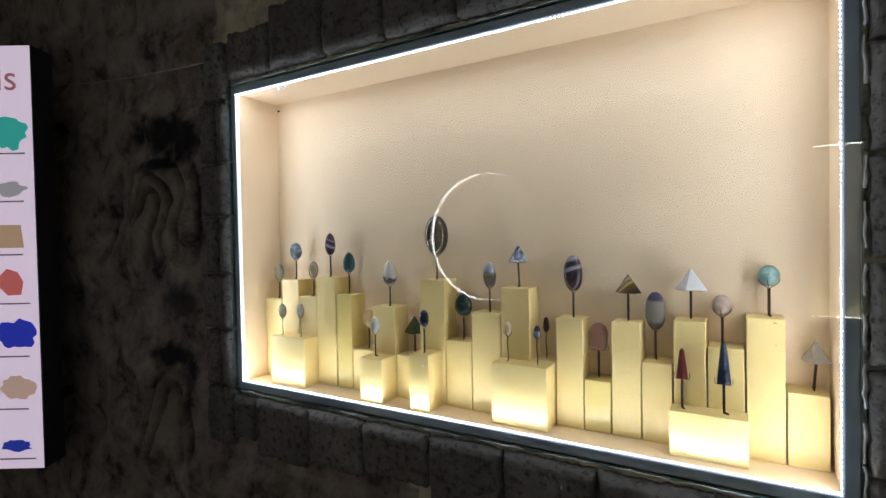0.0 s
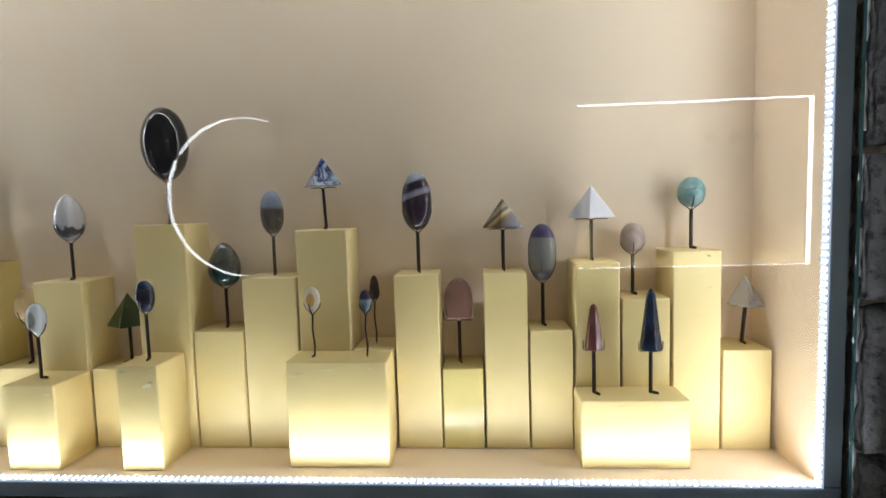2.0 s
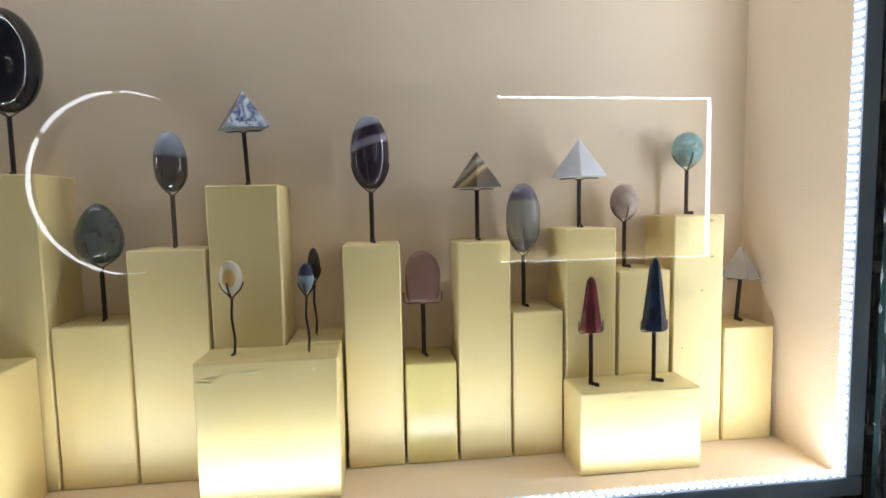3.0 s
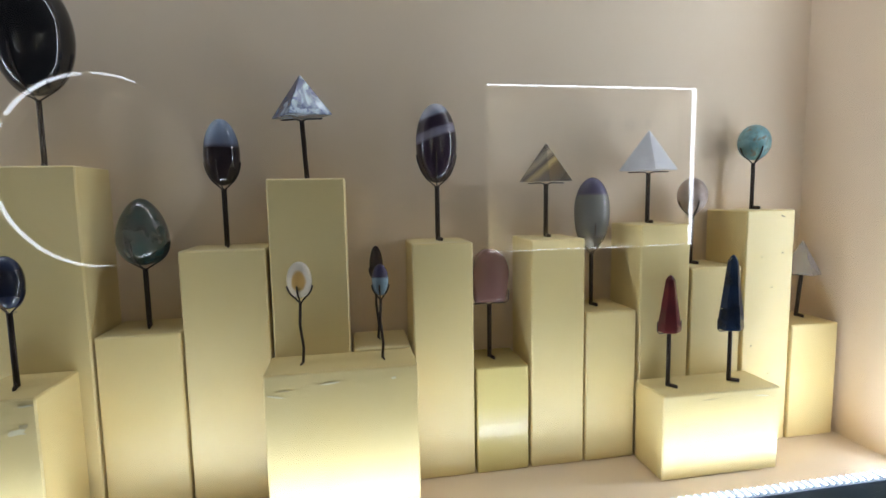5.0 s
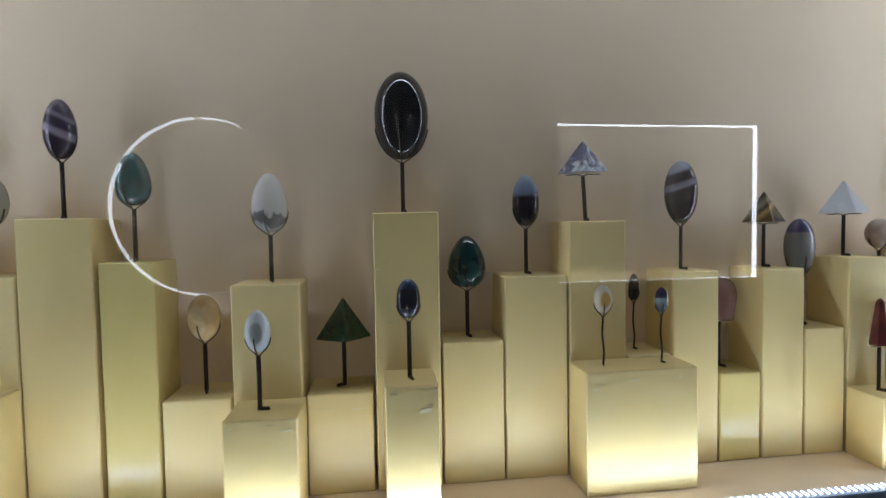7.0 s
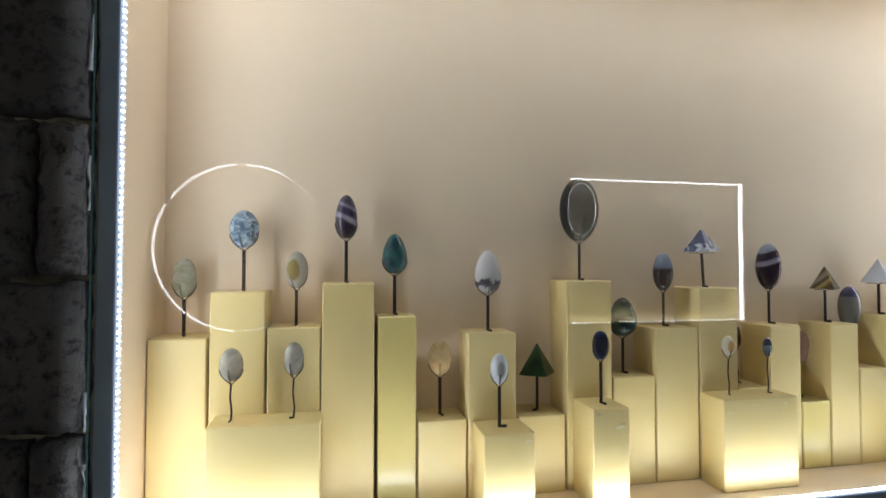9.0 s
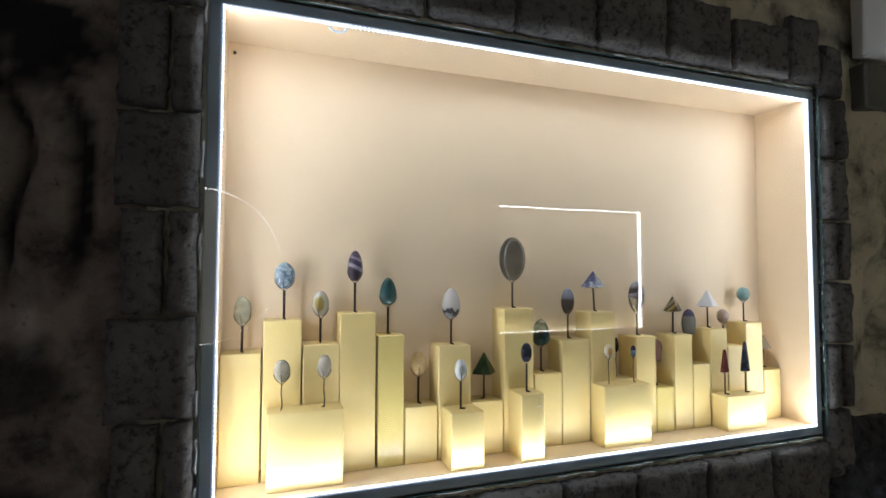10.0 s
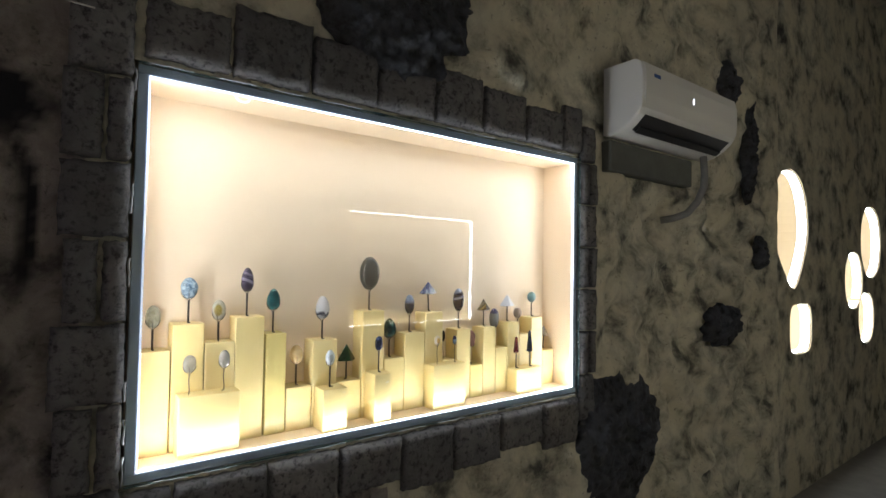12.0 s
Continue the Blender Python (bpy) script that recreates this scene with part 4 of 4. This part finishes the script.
def wall_sheet(name, x0, x1, z0, z1, y, into, loops, material, label, thick=0.3):
    """A wall with free openings, its back closed behind the niches."""
    bm = bmesh.new()
    edges = []
    for lp in [[(x0, z0), (x1, z0), (x1, z1), (x0, z1)]] + loops:
        vs = [bm.verts.new((x, y, z)) for x, z in lp]
        edges += [bm.edges.new((vs[i], vs[(i + 1) % len(vs)])) for i in range(len(vs))]
    bmesh.ops.triangle_fill(bm, use_beauty=True, use_dissolve=False, edges=edges)
    ya, yb = sorted((y + into * thick, y + into * (thick + 0.05)))
    box(bm, x0, x1, ya, yb, z0, z1)
    return single(name, bm, material, label, "wall", kind="structure")


EAST = [blob(3.075, 1.807, 0.32, 0.41, 2.2, 0.55), blob(3.25, 1.12, 0.20, 0.175, 4.0), blob(4.42, 1.45, 0.23, 0.24, 2.3), blob(4.91, 1.79, 0.30, 0.32, 2.2), blob(4.755, 1.125, 0.22, 0.22, 2.4)]
wall_sheet("wall_north_east", 2.70, 6.2, 0.0, 4.05, 0.03, 1, EAST, ROCK, "dark rock wall with lit free-form niches")
for lp in EAST:
    lit_niche("wall_niche", lp, 0.03, 1, 0.22, "cream lined free-form niche edged with white LED tape", 0.055)

# the side of the room behind the camera
RX0, RX1, RZ0, RZ1, RY = 0.919, 2.198, 1.012, 1.942, -2.371
RECT = [(RX0, RZ0), (RX1, RZ0), (RX1, RZ1), (RX0, RZ1)]
lit_niche("oblong_niche", RECT, RY, -1, 0.17, "cream oblong wall niche edged with white LED tape", 0.032, led=ROOM_LED, front=(1, 2), wide=0.0075)
for x0, x1, top in ((RX0 + 0.005, RX0 + 0.22, 0.235), (RX0 + 0.225, RX0 + 0.52, 0.11), (RX0 + 0.525, RX0 + 0.84, 0.12), (RX0 + 0.845, RX1 - 0.105, 0.11), (RX1 - 0.10, RX1 - 0.005, 0.23)):
    single("display_block", boxed(x0, x1, RY - 0.165, RY - 0.06, RZ0, RZ0 + top, bevel=0.0015), YELLOW, "low yellow painted block in the oblong niche", "display block", "oblong niche blocks")
# four dark egg-shaped lumps in a row at the niche back
for u, v, size in ((0.36, 0.21, 0.028), (0.62, 0.20, 0.036), (0.73, 0.21, 0.047), (0.83, 0.20, 0.030)):
    x, z = RX0 + u * (RX1 - RX0), RZ1 - v * (RZ1 - RZ0)
    single("pebble", egg_mesh(size * 1.6, size, size * 1.9, 0.1, 0.1, u), AGATE_BLACK, "small dark lump at the niche back", "mineral", "pebbles in the oblong niche", smooth=True, m=pose(x, RY - 0.17 + size * 0.4, z - size))
ROUND = blob(-1.040, 1.485, 0.475, 0.475, n=72)
wall_sheet("wall_south", -2.7, 6.2, 0.0, 4.05, RY, -1, [RECT, ROUND], ROCK_FAR, "dark rock wall with lit oblong and round niches")
lit_niche("round_niche", ROUND, RY, -1, 0.17, "cream round wall niche edged with white LED tape", 0.030, gap=(18, 29), led=ROUND_LED, front=range(13, 53), wide=0.0065)
# these close the room out of view, their pale tones lifting the bounced light
single("wall_west", boxed(-2.75, -2.65, -2.75, 0.1, 0.0, 4.05), ROCK_FAR, "dark rock wall", "wall", kind="structure")
single("wall_east", boxed(6.2, 6.3, -2.75, 0.1, 0.0, 4.05), ROCK_FAR, "dark rock wall", "wall", kind="structure")
single("floor", boxed(-2.75, 6.3, -2.75, 0.1, -0.05, 0.0), FLOOR_MAT, "grey stone floor", "floor", kind="structure")
single("ceiling", boxed(-2.75, 6.3, -2.9, 0.4, 4.0, 4.1), ROCK_FAR, "dark rough rock ceiling", "ceiling", kind="structure")


# ---- lightbox sign ----
def sign():
    s = empty("lightbox_sign", pose(-1.621, -0.20, 0.655) @ pose(0, 0, 0, 0, 0, 31.2), "backlit white mineral poster in a black box frame", "sign")
    W, H = 0.62, 1.56
    for z in (0.2, 1.3):
        part("bracket", boxed(-0.12, -0.08, 0.11, 0.42, z, z + 0.03), AC_DARK, s)
    part("box", boxed(-W, 0.0, 0.004, 0.11, 0.0, H, bevel=0.003), AC_DARK, s, "black box frame")
    part("poster", boxed(-W + 0.004, -0.003, 0.0, 0.0036, 0.004, H - 0.004), glow("lit_poster", (0.74, 0.60, 0.80), 0.62), s, "pale pink backlit poster")

    def flat(name, bm, c, label=""):
        part(name, bm, glow(name + "_ink", c, 0.35, c, lamp=False), s, label)

    cur = bpy.data.curves.new("letters", "FONT")
    cur.body, cur.size, cur.align_x, cur.extrude = "ls", 0.135, "RIGHT", 0.0006
    tmp = new("letters", cur)
    dg = bpy.context.evaluated_depsgraph_get()
    me = bpy.data.meshes.new_from_object(tmp.evaluated_get(dg))
    bpy.data.objects.remove(tmp)
    me.materials.append(glow("letter_ink", (0.50, 0.22, 0.26), 0.3, (0.45, 0.2, 0.22)))
    ob = new("letters", me)
    ob.parent, ob.matrix_basis = s, pose(-0.048, -0.0008, H - 0.165, 90, 0, 0)

    def lump(cx, cz, rx, rz, seed, n=22):
        r = random.Random(seed)
        return prism(bmesh.new(), [(cx + rx * k * math.cos(a), cz + rz * k * math.sin(a)) for a, k in ((2 * math.pi * i / n, r.uniform(0.72, 1.05)) for i in range(n))], -0.0008, 0.0)

    flat("picture_teal", lump(-0.085, H - 0.32, 0.075, 0.065, 1), (0.05, 0.55, 0.50), "teal mineral picture")
    flat("picture_grey", lump(-0.085, H - 0.525, 0.06, 0.03, 2), (0.45, 0.45, 0.50), "grey mineral picture")
    flat("picture_tan", prism(bmesh.new(), [(-0.15, H - 0.74), (-0.045, H - 0.74), (-0.055, H - 0.655), (-0.15, H - 0.655)], -0.0008, 0.0), (0.62, 0.42, 0.28), "tan mineral picture")
    flat("picture_red", lump(-0.10, H - 0.865, 0.06, 0.06, 4, 7), (0.72, 0.18, 0.18), "red mineral picture")
    flat("picture_blue", lump(-0.085, H - 1.06, 0.08, 0.06, 5), (0.03, 0.05, 0.60), "blue mineral picture")
    flat("picture_peach", lump(-0.085, H - 1.255, 0.07, 0.05, 6), (0.72, 0.50, 0.42), "peach mineral picture")
    flat("picture_small_blue", lump(-0.10, H - 1.47, 0.065, 0.025, 7), (0.03, 0.06, 0.50), "blue mineral picture")
    for k, z in enumerate((0.395, 0.57, 0.765, 0.945, 1.14, 1.335, 1.52)):
        flat("caption_bar", boxed(-0.17, -0.03 - 0.01 * (k % 3), -0.0006, 0.0, H - z - 0.003, H - z + 0.003), (0.20, 0.16, 0.20))


sign()

surround()
